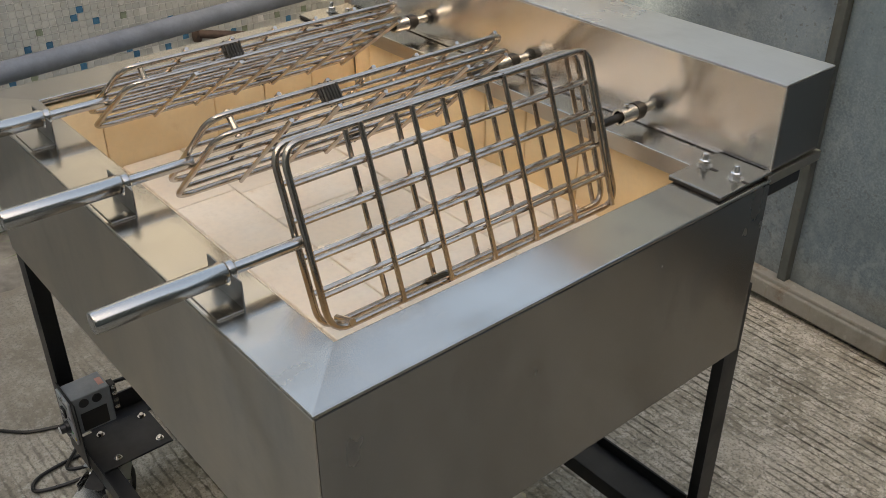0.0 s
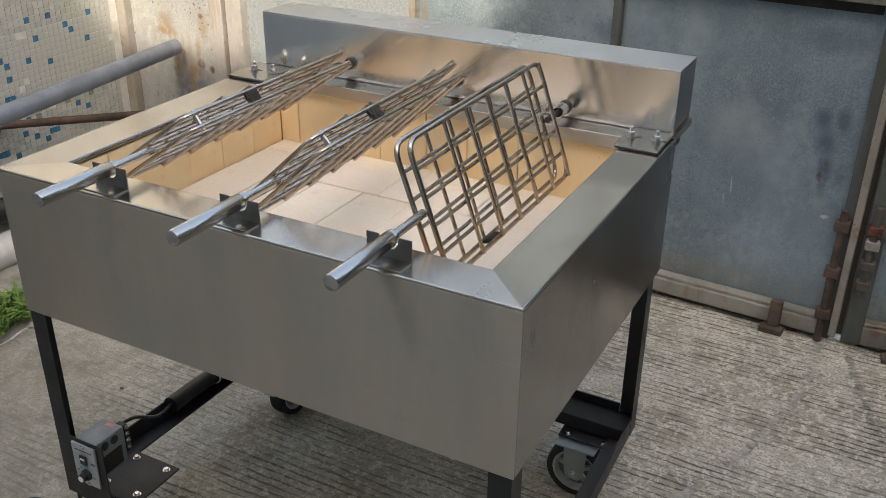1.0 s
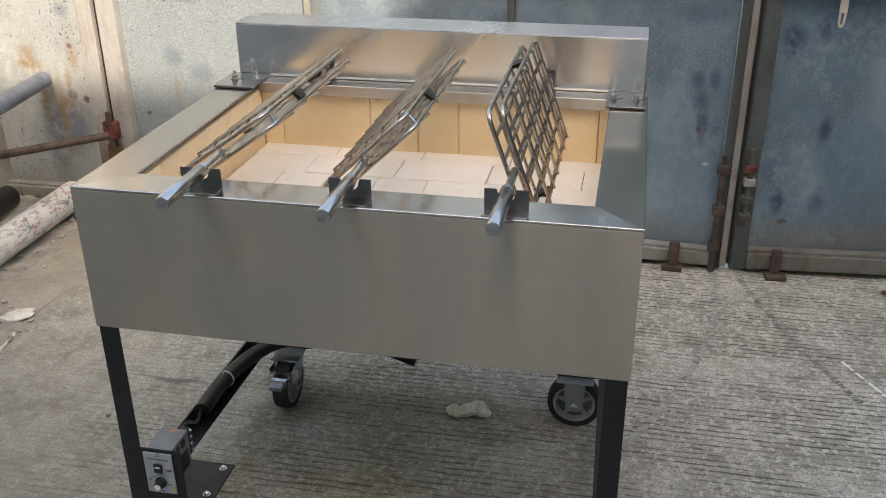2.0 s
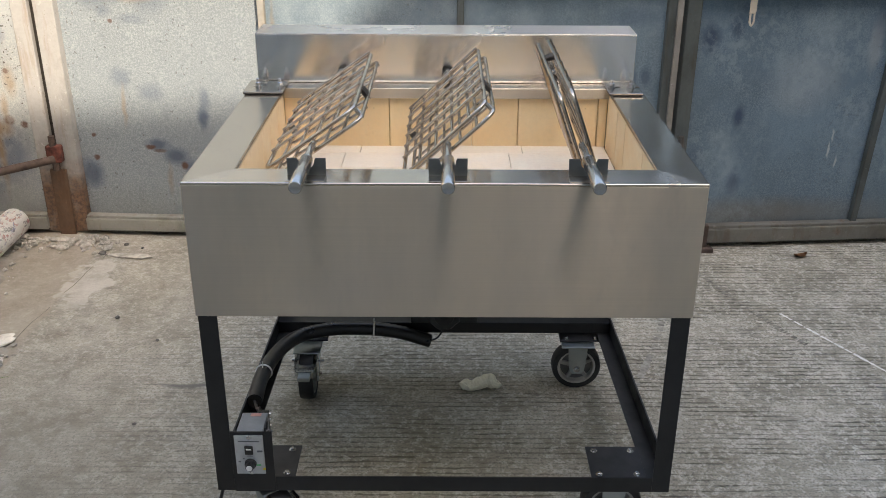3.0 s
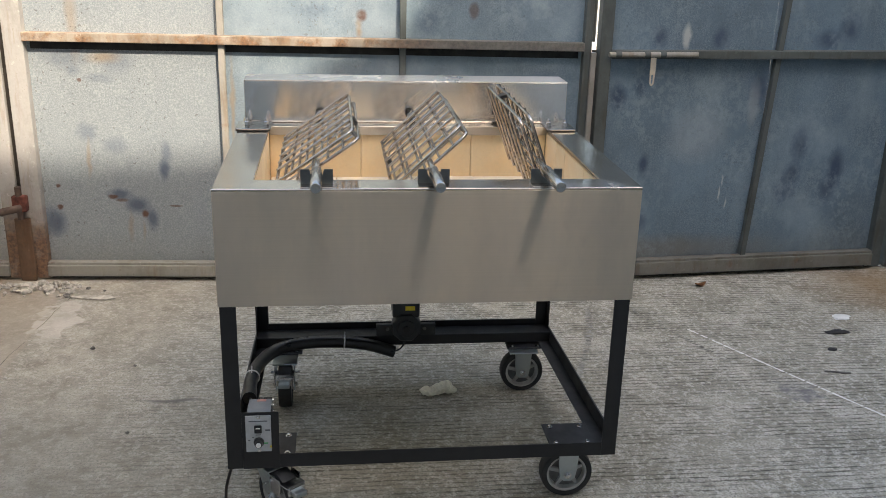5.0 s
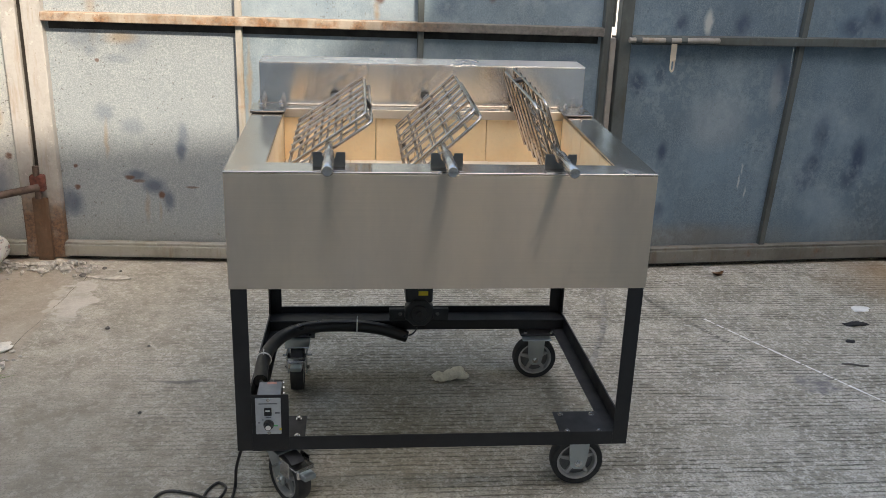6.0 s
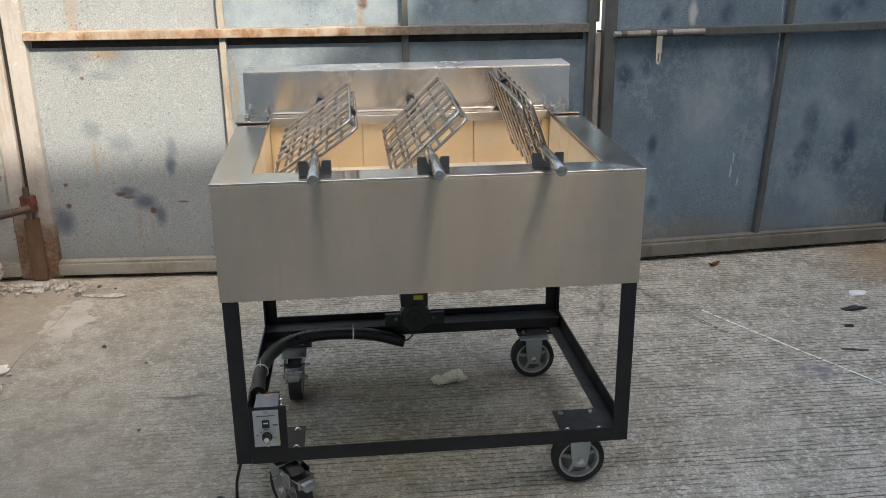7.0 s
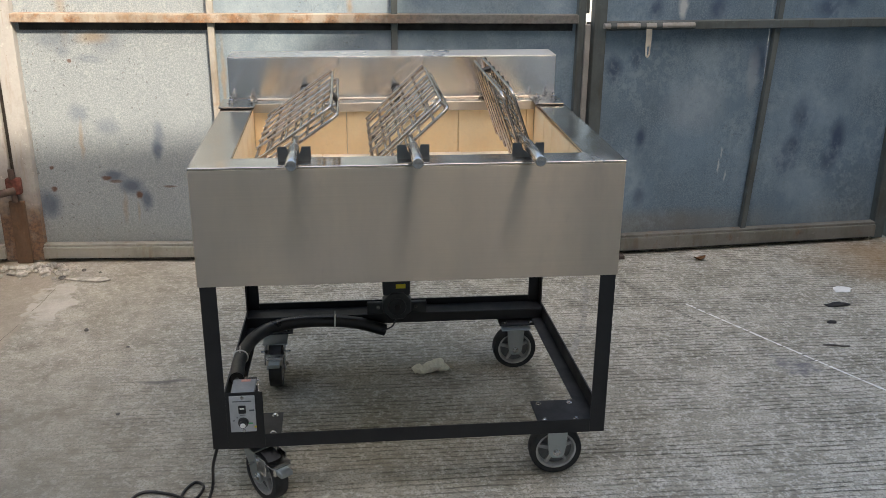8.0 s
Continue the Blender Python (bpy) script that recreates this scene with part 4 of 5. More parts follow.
def rim_piece(poly, material, axis):
    bm = extrude_poly([(x, y, RIM - 0.006) for x, y in poly], (0, 0, 0.006))
    ob = fix(part("rim", bm, material, cart))
    b = bmesh.new()
    b.from_mesh(ob.data)
    bmesh.ops.bevel(b, geom=[e for e in b.edges if abs((e.verts[0].co - e.verts[1].co).normalized()[axis]) > 0.99], offset=0.0022, segments=3, affect="EDGES", profile=0.5)
    b.to_mesh(ob.data)
    b.free()
    return ob


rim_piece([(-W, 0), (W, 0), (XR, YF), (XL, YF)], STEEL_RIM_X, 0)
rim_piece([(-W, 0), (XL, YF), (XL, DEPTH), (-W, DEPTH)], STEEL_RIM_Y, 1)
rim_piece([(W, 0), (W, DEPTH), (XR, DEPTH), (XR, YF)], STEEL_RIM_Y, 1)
# folded edge under the opening
for lo, hi, mt in (((XL, YF - 0.003, 0.957), (XR, YF, RIM - 0.0063), STEEL_FRONT), ((XL - 0.003, YF, 0.957), (XL, YB, RIM - 0.0063), STEEL_SIDE), ((XR, YF, 0.957), (XR + 0.003, YB, RIM - 0.0063), STEEL_SIDE)):
    panel("rim_fold", lo, hi, mt)
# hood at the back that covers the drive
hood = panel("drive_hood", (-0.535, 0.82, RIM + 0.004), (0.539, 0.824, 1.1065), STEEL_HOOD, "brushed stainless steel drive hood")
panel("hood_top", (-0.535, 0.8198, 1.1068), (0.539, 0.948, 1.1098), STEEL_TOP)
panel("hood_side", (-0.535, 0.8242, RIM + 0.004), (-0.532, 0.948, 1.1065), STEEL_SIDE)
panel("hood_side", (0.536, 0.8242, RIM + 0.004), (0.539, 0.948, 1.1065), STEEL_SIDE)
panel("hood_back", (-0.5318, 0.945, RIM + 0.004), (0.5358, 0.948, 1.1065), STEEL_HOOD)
panel("hood_foot", (XL - 0.002, 0.752, RIM + 0.0005), (XR + 0.002, 0.82, RIM + 0.0035), STEEL_RIM_X)
panel("hood_lip", (XL - 0.001, 0.749, 0.943), (XR + 0.001, 0.752, RIM + 0.0035), STEEL_FRONT)
panel("hood_seam", (-0.53, 0.812, RIM + 0.0045), (0.535, 0.8195, RIM + 0.0075), STEEL_RIM_X)
panel("hood_tray", (-0.545, DEPTH + 0.001, RIM - 0.014), (0.545, 0.952, RIM + 0.003), STEEL_FRONT)
part("hood_bearer", block((-0.5, DEPTH + 0.002, RIM - 0.05), (0.53, 0.93, RIM - 0.015), 0.003), BLACK, cart)
for s in (-1, 1):
    x0, x1 = (0.45, 0.543) if s > 0 else (-0.556, -0.445)
    panel("corner_plate", (x0, 0.692, RIM + 0.004), (x1, 0.8195, RIM + 0.0075), STEEL_RIM_Y)
    # dark sheet drawn as the shadow line under the corner plate
    panel("plate_gap", (x0 + 0.001, 0.6915, RIM + 0.0001), (x1 - 0.001, 0.8, RIM + 0.0039), SOOT_AND_SHADE)
    for x in (0.466, 0.521) if s > 0 else (-0.524, -0.463):
        b = part("bolt", bolt_mesh((x, 0.757, RIM + 0.0076), r=0.0085, h=0.009, stud=0.012), BOLT, cart)
        part("bolt_slot", block((x + 0.006, 0.754, RIM + 0.0077), (x + 0.024, 0.76, RIM + 0.0082)), SOOT_AND_SHADE, b)

# hooks that carry the spits, and the sockets that turn them
SPITS = (-0.291, 0.007, 0.302)
AXIS = 1.002


def spit_bracket(x):
    y = 0.041
    outline = [(-0.041, RIM), (0.041, RIM), (0.041, 1.008), (0.019, 1.008)]
    outline += [(0.0165 * math.cos(a), AXIS - 0.001 + 0.0165 * math.sin(a)) for a in [-k * math.pi / 10 for k in range(11)]]
    outline += [(-0.019, 1.008), (-0.041, 1.008)]
    bm = extrude_poly([(x + u, y, z) for u, z in outline], (0, 0.002, 0))
    # plate toned dark for the dark reflection in it; the foot stays bright
    b = fix(part("spit_bracket", bm, DARK_STEEL, cart, "bent steel bracket with a notch"))
    part("bracket_foot", block((x - 0.041, 0.006, RIM + 0.0004), (x + 0.041, y, RIM + 0.0026), 0.0006), STEEL_RIM_X, b)
    return b


def ring(profile, a, b, seg=28):
    """A turned hollow body from a closed profile of (distance along the axis, radius)."""
    a, b = Vector(a), Vector(b)
    d = (b - a).normalized()
    u = d.orthogonal().normalized()
    w = d.cross(u)
    rings = []
    for k in range(seg):
        t = 2 * math.pi * k / seg
        e = u * math.cos(t) + w * math.sin(t)
        rings.append([a + d * s + e * r for s, r in profile])
    return loft(rings, None, True)


def drive_socket(x):
    p = (x, 0.748, AXIS)
    q = (x, 0.83, AXIS)
    s = smooth(fix(part("drive_socket", ring([(0, 0.0105), (0, 0.0135), (0.04, 0.0135), (0.04, 0.0105)], p, q), TUBE, cart)))
    smooth(part("collar", turned([(0.036, 0.0115), (0.036, 0.015), (0.05, 0.015), (0.05, 0.011), (0.058, 0.011)], p, q), SOOT_AND_SHADE, s, "black burnt collar"))
    smooth(part("shaft", turned([(0.05, 0.008), (0.075, 0.008)], p, q), TUBE, s))
    part("set_screw", bolt_mesh((x, 0.765, AXIS + 0.013), (0, 0, 1), 0.004, 0.004), BOLT, s)


for x in SPITS:
    spit_bracket(x)
    drive_socket(x)

# black angle-iron frame
FX, RX, FY, RY = 0.546, 0.528, 0.004, 0.856
Z0, Z1 = 0.172, 0.213


def angle_leg(x, y, sx, sy, foot, material=BLACK):
    """An upright angle iron whose corner stands at x, y and whose flanges point along sx, sy."""
    a, t = 0.042, 0.004
    poly = [(0, 0), (a, 0), (a, t), (t, t), (t, a), (0, a)]
    bm = extrude_poly([(x + sx * u, y + sy * v, foot) for u, v in poly], (0, 0, LOW + 0.1 - foot))
    return fix(part("leg", bm, material, cart))


for sx in (-1, 1):
    angle_leg(sx * FX, FY, -sx, 1, Z0)
    angle_leg(sx * RX, RY, -sx, -1, Z0)
part("front_rail", extrude_poly([(-FX + 0.0425, FY + u, Z0 + v) for u, v in ((0, 0), (0.042, 0), (0.042, 0.004), (0.004, 0.004), (0.004, Z1 - Z0), (0, Z1 - Z0))], (2 * FX - 0.085, 0, 0)), BLACK, cart)
for sx in (-1, 1):
    prof = [(0, 0), (-0.045, 0), (-0.045, 0.004), (-0.004, 0.004), (-0.004, 0.05), (0, 0.05)]
    rings = [[(sx * (x + u), y, Z0 + 0.001 + v) for u, v in prof] for x, y in ((FX - 0.001, FY + 0.043), (RX - 0.001, RY - 0.043))]
    fix(part("side_rail", loft(rings), BLACK_DULL, cart))
fix(part("rear_beam", block((-RX + 0.004, 0.772, 0.177), (RX - 0.004, 0.846, 0.214), 0.002), BLACK, cart))
fix(part("rear_rail", block((-RX + 0.0425, 0.847, 0.177), (RX - 0.0425, 0.852, 0.236), 0.001), BLACK, cart))
CASTORS = [(0.425, 0.083, 0, False), (0.42, 0.752, 0, False), (-0.423, 0.72, 90, True, 0.035), (-0.435, 0.062, 127, True, 0.045)]
for sx in (-1, 1):
    for y0, y1, z in ((0.012, 0.172, Z0 + 0.0055), (0.742, 0.835, 0.1625)):
        x0, x1 = sorted((sx * 0.365, sx * 0.5))
        mp = part("castor_plate", block((x0, y0, z), (x1, y1, z + 0.005), 0.001), BLACK_DULL, cart)
        for bx in (x0 + 0.02, x1 - 0.022):
            for by in (y0 + 0.045, y0 + 0.14) if y0 < 0.5 else (y0 + 0.014,):
                part("bolt", bolt_mesh((bx, by, z + 0.005), r=0.006, h=0.005), BOLT, mp)


def castor(x, y, turn, brake, trail=0.0):
    R = 0.0775
    m = pose(x, y, 0, 0, 0, turn)
    bm = block((-0.052, -0.042, 0.157), (0.052, 0.042, 0.162), 0.002)
    turned([(0, 0.028), (0.012, 0.03), (0.02, 0.024)], (0, 0, 0.158), (0, 0, 0.1), 20, bm)
    for s in (-1, 1):
        out = [(-0.03, 0.156), (0.03, 0.156), (0.027, 0.1), (0.022, 0.07), (0.012, 0.06), (-0.012, 0.06), (-0.022, 0.07), (-0.027, 0.1)]
        extrude_poly([(u - trail * min(1, (0.156 - v) / 0.076), s * 0.0285, v) for u, v in out], (0, s * 0.004, 0), bm)
    block((-0.03, -0.032, 0.151), (0.03, 0.032, 0.156), 0.002, bm)
    body = fix(part("castor", bm, ZINC, cart, "zinc-plated swivel castor with brake" if brake else "zinc-plated castor"))
    body.matrix_basis = m
    c = (-trail, 0, R + 0.0005)
    tyre = ring([(-0.021, 0.06), (-0.0225, 0.066), (-0.021, 0.075), (-0.014, R - 0.0005), (0, R), (0.014, R - 0.0005), (0.021, 0.075), (0.0225, 0.066), (0.021, 0.06)], c, (c[0], 1, c[2]), 40)
    smooth(fix(part("tyre", tyre, RUBBER, body, "black rubber tyre")), 50)
    rim = ring([(-0.02, 0.0605), (0.02, 0.0605), (0.02, 0.054), (0.006, 0.05), (-0.006, 0.05), (-0.02, 0.054)], c, (c[0], 1, c[2]), 40)
    smooth(fix(part("rim", rim, HUB, body, "grey nylon wheel rim")), 35)
    hub = turned([(-0.024, 0.012), (-0.024, 0.017), (-0.015, 0.02), (0.015, 0.02), (0.024, 0.017), (0.024, 0.012)], c, (c[0], 1, c[2]), 20)
    for k in range(5):
        a = 2 * math.pi * k / 5 + 0.4
        d, n = Vector((math.cos(a), 0, math.sin(a))), Vector((-math.sin(a), 0, math.cos(a)))
        p = Vector(c)
        prof = [(0.016, 0.007), (0.053, 0.0045), (0.053, -0.0045), (0.016, -0.007)]
        extrude_poly([p + d * u + n * v + Vector((0, -0.012, 0)) for u, v in prof], (0, 0.024, 0), hub)
    web = ring([(-0.003, 0.017), (-0.003, 0.052), (0.003, 0.052), (0.003, 0.017)], c, (c[0], 1, c[2]), 30)
    part("web", fix_bm(web), HUB_WEB, body, "dark recessed wheel web")
    fix(part("hub", hub, HUB, body))
    part("axle_bolt", bolt_mesh((c[0], -0.0325, c[2]), (0, -1, 0), 0.0075, 0.006), BOLT, body)
    part("axle_nut", bolt_mesh((c[0], 0.0325, c[2]), (0, 1, 0), 0.0075, 0.006, 0.004), BOLT, body)
    if brake:
        e = -trail
        ped = block((e - 0.078, -0.031, 0.134), (e - 0.012, 0.031, 0.139), 0.002)
        block((e - 0.084, -0.027, 0.112), (e - 0.074, 0.027, 0.137), 0.003, ped)
        for u in (-0.0355, 0.0325):
            block((e - 0.05, u, 0.1), (e - 0.005, u + 0.003, 0.15), 0.001, ped)
        part("brake_pedal", ped, BOLT, body, "bright zinc brake pedal")
        part("brake_grip", block((e - 0.105, -0.019, 0.112), (e - 0.076, 0.019, 0.128), 0.004), ZINC, body)
        part("cotter", tube([(e + 0.01, -0.05, 0.12), (e + 0.01, 0.05, 0.12)], 0.004, 8), BOLT, body)


for c in CASTORS:
    castor(*c)


# motor on the rear channel
def octagon(cx, cz, r, y):
    return [(cx + r * math.cos(a), y, cz + r * math.sin(a)) for a in [math.pi / 8 + k * math.pi / 4 for k in range(8)]]


MX, MZ = 0.0, 0.251
motor = fix(part("motor", loft([octagon(MX, MZ, 0.05, 0.748), octagon(MX, MZ, 0.054, 0.753), octagon(MX, MZ, 0.054, 0.787)]), MOTOR_BLACK, cart, "black geared drive motor"))
part("motor_body", block((MX - 0.049, 0.757, 0.288), (MX + 0.047, 0.855, 0.5), 0.006), MOTOR_BLACK, motor)
part("motor_cap", turned([(0, 0.03), (0.004, 0.032), (0.008, 0.032)], (MX, 0.741, MZ), (MX, 0.8, MZ), 28), BLACK_DULL, motor)
part("motor_hub", turned([(0, 0.011), (0.005, 0.012)], (MX, 0.737, MZ), (MX, 0.8, MZ), 18), PLASTIC_BLACK, motor)
part("sticker", block((MX - 0.004, 0.7555, 0.316), (MX + 0.03, 0.7565, 0.332)), YELLOW, motor, "yellow warning sticker")
for s in (-1, 1):
    ear = part("motor_mount", block((MX + s * 0.075 - 0.03, 0.77, 0.2145), (MX + s * 0.075 + 0.03, 0.789, 0.258), 0.003), MOTOR_BLACK, motor)
    part("bolt", bolt_mesh((MX + s * 0.066, 0.77, 0.24), (0, -1, 0), 0.0045, 0.005), DARK_STEEL, ear)

# speed control on its upright plate
plate = part("control_plate", block((-0.5035, -0.0005, 0.1725), (-0.404, 0.0025, 0.346), 0.001), BLACK, cart, "black steel mounting plate")
face = part("control_panel", block((-0.493, -0.006, 0.229), (-0.425, -0.001, 0.338), 0.001), ALU, cart, "satin aluminium speed control panel")
box = part("control_box", block((-0.489, 0.003, 0.25), (-0.426, 0.084, 0.343), 0.003), GREY_BOX, cart, "grey enamelled speed control box")
part("box_sticker", block((-0.466, 0.067, 0.3432), (-0.441, 0.079, 0.3438)), RED_STICKER, box, "small red sticker")
part("box_side", block((-0.4258, 0.014, 0.256), (-0.4245, 0.07, 0.302), 0.0005), PLASTIC_BLACK, box, "black recessed box side")
for y in (0.026, 0.054):
    part("side_cap", turned([(0, 0.0105), (0.0012, 0.0105), (0.0018, 0.009)], (-0.426, y, 0.326), (0, y, 0.326), 20), BLACK_DULL, box, "round dark plug")
terminal = part("terminal_strip", block((-0.45, 0.0845, 0.272), (-0.426, 0.097, 0.341), 0.002), PLASTIC_BLACK, box, "black terminal strip")
for z in (0.283, 0.301, 0.319, 0.335):
    part("terminal_screw", bolt_mesh((-0.426, 0.091, z), (1, 0, 0), 0.0035, 0.003), BOLT, box)
part("rocker_switch", block((-0.4695, -0.011, 0.287), (-0.4495, -0.006, 0.311), 0.002), PLASTIC_BLACK, face, "black rocker switch")
part("switch_print", block((-0.4655, -0.0116, 0.301), (-0.4535, -0.011, 0.305)), WHITE_PLASTIC, face)
knob = smooth(part("knob", turned([(0, 0.0145), (0.006, 0.0135), (0.008, 0.011), (0.018, 0.0095), (0.019, 0.008)], (-0.4585, -0.006, 0.259), (-0.4585, -1, 0.259), 24), PLASTIC_BLACK, face, "black control knob"))
part("knob_cap", turned([(0, 0.0075), (0.001, 0.007)], (-0.4585, -0.025, 0.259), (-0.4585, -1, 0.259), 18), WHITE_PLASTIC, knob, "white cap")
for z in (0.3335, 0.2335):
    part("screw", bolt_mesh((-0.458, -0.006, z), (0, -1, 0), 0.0032, 0.0015), BOLT, face)
for (x0, x1, z0, z1, mt) in ((-0.484, -0.434, 0.321, 0.324, PRINT), (-0.441, -0.428, 0.292, 0.297, PRINT), (-0.466, -0.452, 0.280, 0.282, PRINT),
                             (-0.446, -0.434, 0.253, 0.257, GREEN), (-0.43, -0.424, 0.241, 0.247, YELLOW), (-0.487, -0.481, 0.263, 0.266, PRINT), (-0.476, -0.472, 0.272, 0.275, PRINT)):
    part("print_bar", block((x0, -0.0066, z0), (x1, -0.006, z1)), mt, face)


def conduit():
    path = spline([(-0.043, 0.738, 0.167), (-0.14, 0.742, 0.196), (-0.24, 0.743, 0.208), (-0.36, 0.735, 0.209), (-0.452, 0.69, 0.206), (-0.5, 0.58, 0.21), (-0.517, 0.45, 0.215), (-0.511, 0.31, 0.224)], 10)
    ob = smooth(fix(part("conduit", tube(path, 0.0215, 18), CONDUIT, cart, "black flexible cable conduit")))
    for p in (path[0], path[-1]):
        q = path[1] if p is path[0] else path[-2]
        d = (p - q).normalized()
        # dark disc in place of the shaded hollow of the hose
        smooth(fix(part("conduit_mouth", turned([(0, 0.0185), (0.001, 0.0185)], p + d * 0.0005, p + d, 18), SOOT_AND_SHADE, ob)))
    for at, nxt in ((path[18], path[19]), (path[58], path[59])):
        d = (nxt - at).normalized()
        u = d.orthogonal().normalized()
        w = d.cross(u)
        loop = [at + (u * math.cos(a) + w * math.sin(a)) * 0.0228 for a in [k * math.pi / 10 for k in range(20)]]
        tie = part("cable_tie", tube(loop, 0.0026, 6, True), WHITE_PLASTIC, ob, "white cable tie")
        part("tie_tail", tube([at + Vector((0, -0.012, 0.02)), at + Vector((0.002, -0.016, 0.045))], 0.0016, 6), WHITE_PLASTIC, tie)
    wire = spline([(-0.512, 0.315, 0.224), (-0.488, 0.24, 0.245), (-0.462, 0.15, 0.31), (-0.452, 0.09, 0.328)], 8)
    part("lead", tube(wire, 0.0045, 8), CONDUIT, cart)
    wire = spline([(-0.045, 0.738, 0.168), (-0.02, 0.742, 0.178), (0.0, 0.752, 0.205)], 6)
    part("lead", tube(wire, 0.003, 8), CONDUIT, cart)


conduit()

cable = spline([(-0.535, 0.02, 0.178), (-0.556, 0.035, 0.1), (-0.566, 0.06, 0.02), (-0.575, 0.0, 0.006), (-0.6, -0.08, 0.006), (-0.64, -0.06, 0.006), (-0.65, 0.04, 0.006), (-0.622, 0.1, 0.006),
                (-0.592, 0.06, 0.014), (-0.615, 0.0, 0.016), (-0.69, 0.05, 0.006), (-0.77, 0.06, 0.005), (-0.83, -0.045, 0.005), (-1.0, -0.16, 0.005), (-1.3, -0.2, 0.005), (-1.7, -0.1, 0.03)], 10)
tagged(smooth(part("power_cable", tube(cable, 0.0045, 8), CONDUIT)), "black power cable coiled loosely on the concrete", "cable")


# ---- spit baskets ----
def rounded(hw, y0, y1, z, r):
    return fillet([(-hw, y0, z), (hw, y0, z), (hw, y1, z), (-hw, y1, z)], r, 6, True)


def spit_basket(x, tilt):
    """A hinged double wire basket on a spit; its axis is the y axis."""
    root = thing("spit_basket", "double steel wire grill basket on a spit with tube handle", "basket", "spit baskets over the grill")
    hw, y0, y1, gap = 0.123, 0.15, 0.694, 0.0135
    for s in (-1, 1):
        fr = smooth(fix(part("basket_frame", tube(rounded(hw, y0, y1, s * gap, 0.03), 0.0048, 10, True), WIRE, root)))
        for k in range(4):
            u = -hw + 2 * hw * (k + 1) / 5
            smooth(part("wire", tube([(u, y0, s * gap), (u, y1, s * gap)], 0.0038, 8), WIRE, fr))
        for k in range(6):
            v = y1 - 0.016 - 0.083 * k
            smooth(part("cross_wire", tube([(-hw, v, s * (gap + 0.0072)), (hw, v, s * (gap + 0.0072))], 0.0038, 8), WIRE, fr))
    for u, v in ((hw, 0.34), (-hw, 0.5)):
        part("hinge", tube([(u + 0.004 * math.cos(a * 2.2), v - 0.018 + 0.0018 * a, 0.0185 * math.sin(a * 2.2)) for a in [k * 0.5 for k in range(40)]], 0.0022, 6), SOOT_AND_SHADE, root, "dark coiled wire hinge")
    part("catch", tube([(hw - 0.004, y0 + 0.03, -0.02), (hw - 0.004, y0 + 0.03, 0.02)], 0.005, 8), WIRE, root)
    smooth(part("rod", turned([(0, 0.008), (0.108, 0.008)], (0, 0.044, 0), (0, 1, 0), 16), TUBE, root))
    smooth(part("collar", turned([(0, 0.0125), (0.002, 0.013), (0.008, 0.013), (0.01, 0.011)], (0, 0.044, 0), (0, 1, 0), 18), TUBE, root))
    h = part("handle", turned([(0.0008, 0.0095), (0.0002, 0.0115), (0.0008, 0.0128), (0.003, 0.0138), (0.162, 0.0138), (0.164, 0.0125)], (0, -0.121, 0), (0, 1, 0), 28), TUBE, root, "satin steel tube handle")
    smooth(h)
    smooth(part("spindle", turned([(0, 0.0068), (0.09, 0.0068)], (0, y1 - 0.004, 0), (0, 1, 0), 14), SOOT_AND_SHADE, root, "dark burnt spindle end"))
    root.matrix_world = pose(x, 0, AXIS, 0, tilt, 0)
    return root


first = spit_basket(SPITS[0], -35)
copy_thing(first, pose(SPITS[1], 0, AXIS, 0, -43, 0))
copy_thing(first, pose(SPITS[2], 0, AXIS, 0, 70, 0))

# ---- pieces: fire bricks, wall tiles ----
FLOOR_Z = 0.80
part("mortar_bed", block((XL - 0.02, YF - 0.02, 0.735), (XR + 0.02, YB + 0.02, FLOOR_Z - 0.006)), MORTAR, cart)
shared = {}


def brick(lo, hi, material):
    size = tuple(round(hi[i] - lo[i], 4) for i in range(3))
    key = (size, material.name)
    if key not in shared:
        ob = part("brick", block([-s / 2 for s in size], [s / 2 for s in size], 0.0016, seg=1), material, cart)
        shared[key] = ob.data
    else:
        ob = new("brick", shared[key])
        ob.parent = cart
    ob.location = [(lo[i] + hi[i]) / 2 for i in range(3)]


rng = random.Random(11)
G = 0.0009
rows_y = [YF - 0.004, 0.21, 0.33, 0.57, 0.70, YB + 0.004]
rows_x = [[XL, -0.34, -0.11, 0.12, 0.35, XR], [XL, -0.23, 0.0, 0.23, XR], [XL, -0.33, -0.21, -0.085, 0.04, 0.28, XR], [XL, -0.28, -0.05, 0.18, 0.41, XR], [XL, -0.24, -0.01, 0.22, XR]]
for (y0, y1), xs in zip(zip(rows_y, rows_y[1:]), rows_x):
    for x0, x1 in zip(xs, xs[1:]):
        dz = rng.uniform(-0.0012, 0.0012)
        brick((x0 + G, y0 + G, FLOOR_Z - 0.04 + dz), (x1 - G, y1 - G, FLOOR_Z + dz), BRICK_FLOOR)
TOP = 0.951
back_x = [XL - 0.003, -0.40, -0.158, -0.03, 0.078, 0.208, 0.435, XR + 0.003]
for x0, x1 in zip(back_x, back_x[1:]):
    d = rng.uniform(-0.0015, 0.0015)
    brick((x0 + G, YB + d, FLOOR_Z - 0.03), (x1 - G, YB + 0.03 + d, TOP), BRICK_WALL)
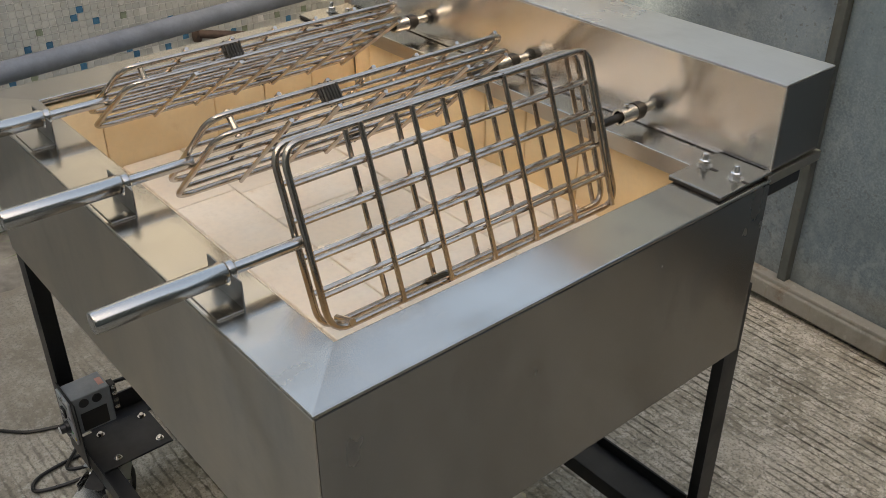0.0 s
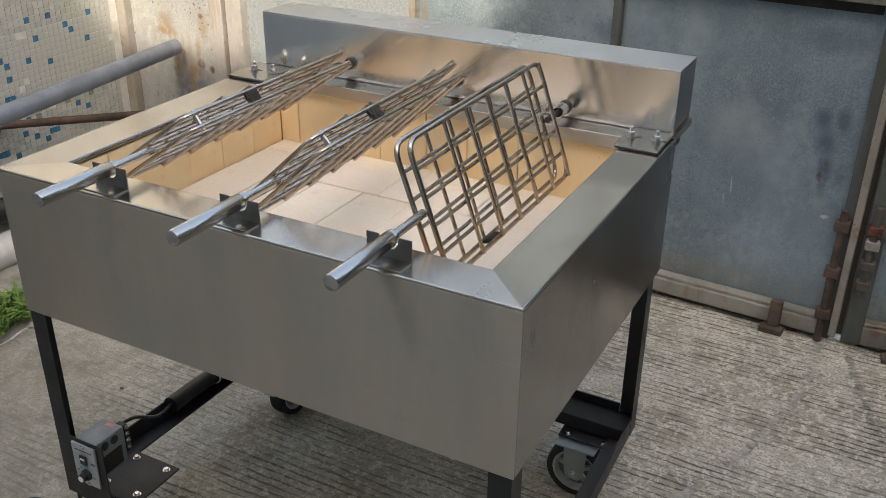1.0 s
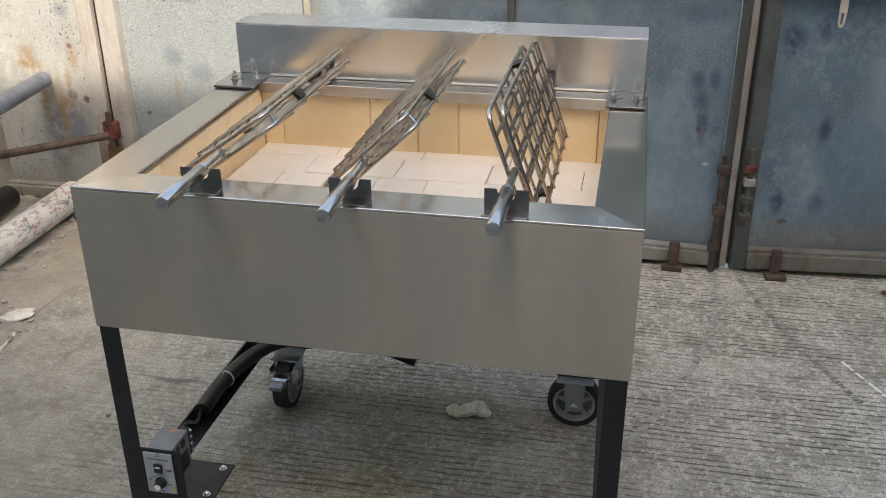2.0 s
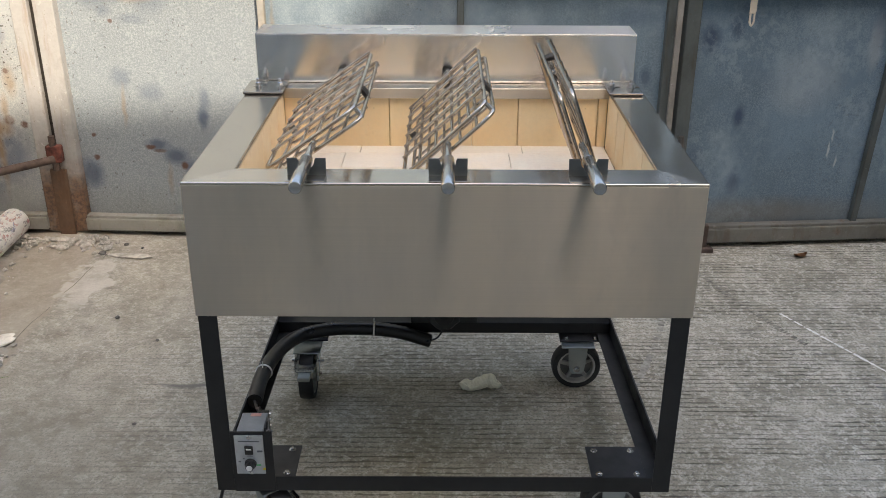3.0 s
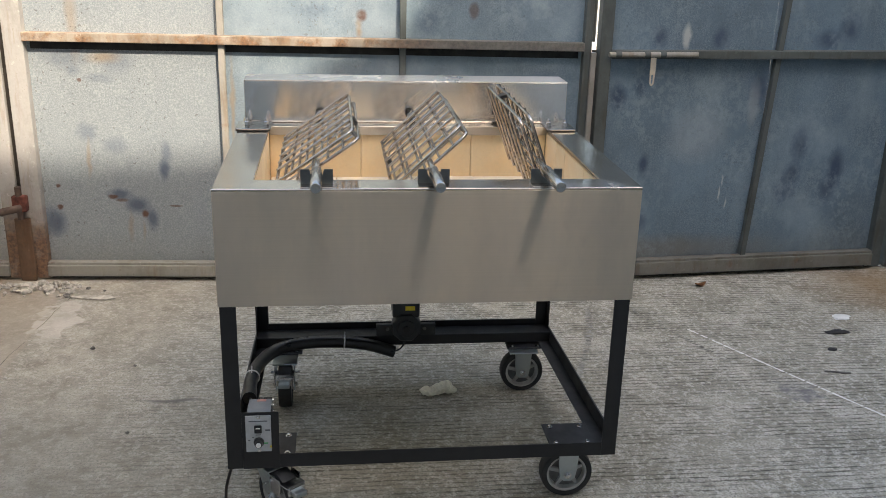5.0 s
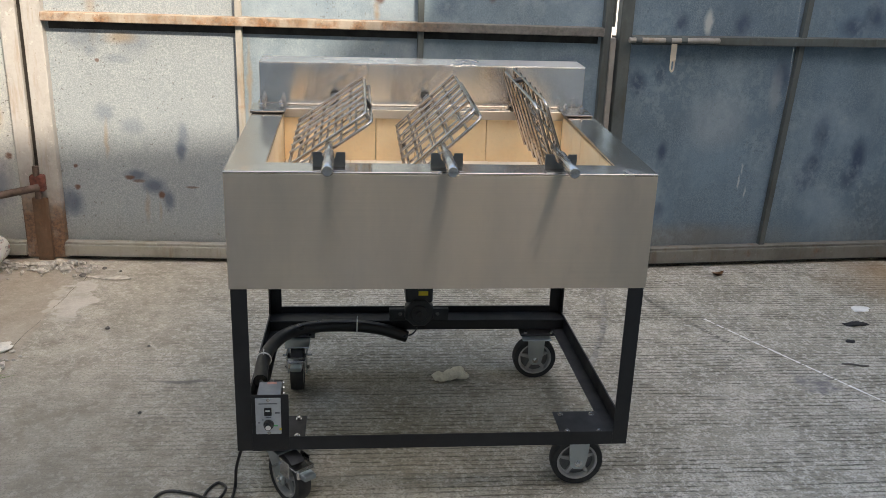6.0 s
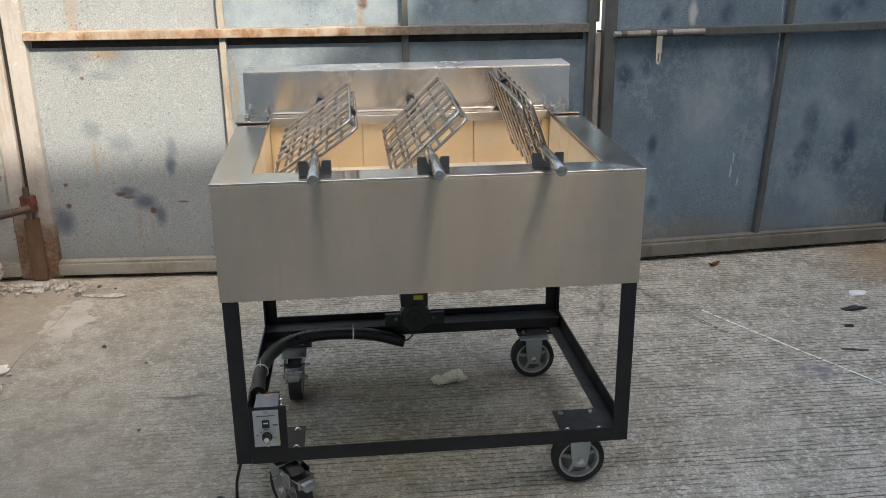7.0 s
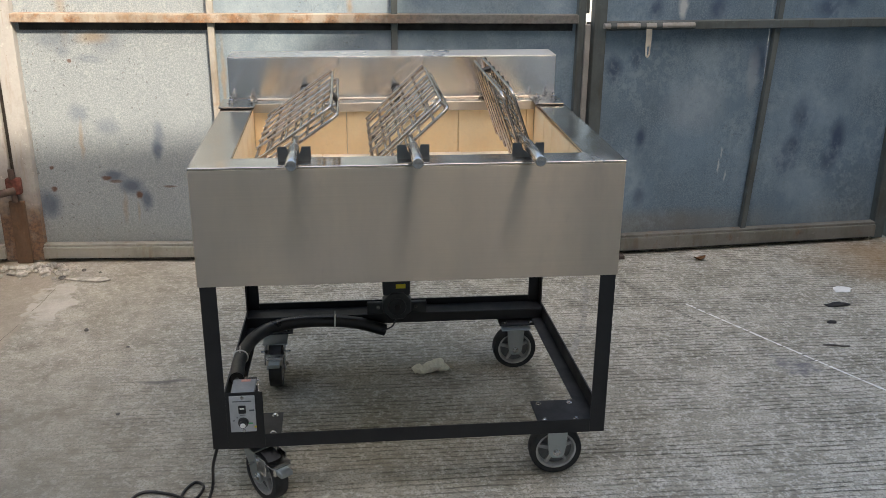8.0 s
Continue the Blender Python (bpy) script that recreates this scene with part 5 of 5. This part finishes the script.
for s, x in ((-1, XL), (1, XR)):
    ys = [YF - 0.003, 0.19, 0.42, 0.535, 0.65, YB - 0.0005] if s < 0 else [YF - 0.003, 0.15, 0.265, 0.495, 0.61, YB - 0.0005]
    for y0, y1 in zip(ys, ys[1:]):
        d = 0.003 + rng.uniform(-0.0012, 0.0012)
        x0, x1 = sorted((x + s * d, x + s * (d + 0.03)))
        brick((x0, y0 + G, FLOOR_Z - 0.03), (x1, y1 - G, TOP), BRICK_WALL)
front_x = [XL - 0.002, -0.29, -0.06, 0.17, 0.4, XR + 0.002]
for x0, x1 in zip(front_x, front_x[1:]):
    brick((x0 + G, YF - 0.035, FLOOR_Z - 0.03), (x1 - G, YF - 0.005, TOP), BRICK_WALL)


def mosaic():
    white = Mat("white_mosaic", 0.35)
    info = white.node("ShaderNodeNewGeometry").outputs["Random Per Island"]
    n = white.noise(2.5, 4.0, 0.6)
    f = white.noise(25.0, 4.0, 0.65, shift=4.0)
    c = white.mix(info, (0.42, 0.44, 0.43), (0.56, 0.57, 0.54))
    c = white.mix(white.ramp(n, 0.4, 0.7, 0.0, 0.5), c, (0.31, 0.32, 0.29))
    white.color(white.mix(white.ramp(f, 0.5, 0.75, 0.0, 0.5), c, (0.3, 0.29, 0.25)))
    blue = painted("blue_mosaic", (0.03, 0.15, 0.26), 0.35, 0.35, 30.0)
    green = painted("olive_mosaic", (0.2, 0.24, 0.17), 0.4, 0.3, 30.0)
    face_x, pitch = -2.2755, 0.0265
    r = random.Random(8)
    proto = {}
    rest = {"white": ([], []), "blue": ([], []), "green": ([], [])}
    mats = {"white": white.m, "blue": blue, "green": green}
    y1, cols, rws = 1.93, 150, 60

    def tile_points(j, i):
        a, b = y1 - (j + 1) * pitch + 0.0007, y1 - j * pitch - 0.0007
        lo, hi = 0.012 + i * pitch + 0.0007, 0.012 + (i + 1) * pitch - 0.0007
        return a, b, lo, hi

    for j in range(cols):
        for i in range(rws):
            p = r.random()
            kind = "blue" if p < 0.045 else "green" if p < 0.06 else "white"
            if r.random() < 0.012:
                continue
            a, b, lo, hi = tile_points(j, i)
            if j < 24 and 14 <= i < 26:
                if kind not in proto:
                    h = (b - a) / 2
                    ob = part("tile", block((0, -h, -h), (0.0018, h, h), 0.0006, seg=1), mats[kind], tiled)
                    proto[kind] = ob.data
                else:
                    ob = new("tile", proto[kind])
                    ob.parent = tiled
                ob.location = (face_x + r.uniform(-0.0004, 0.0004), (a + b) / 2, (lo + hi) / 2)
            else:
                vs, fs = rest[kind]
                k = len(vs)
                x = face_x + 0.0018 + r.uniform(-0.0004, 0.0004)
                e = 0.0008
                vs += [(face_x, a, lo), (face_x, b, lo), (face_x, b, hi), (face_x, a, hi), (x, a + e, lo + e), (x, b - e, lo + e), (x, b - e, hi - e), (x, a + e, hi - e)]
                fs += [(k + 4, k + 5, k + 6, k + 7), (k, k + 1, k + 5, k + 4), (k + 1, k + 2, k + 6, k + 5), (k + 2, k + 3, k + 7, k + 6), (k + 3, k, k + 4, k + 7)]
    for kind, (vs, fs) in rest.items():
        me = bpy.data.meshes.new("tile_field")
        me.from_pydata(vs, [], fs)
        me.materials.append(mats[kind])
        ob = tagged(new("tile_field", me), kind="stuff")
        ob.parent = tiled


mosaic()
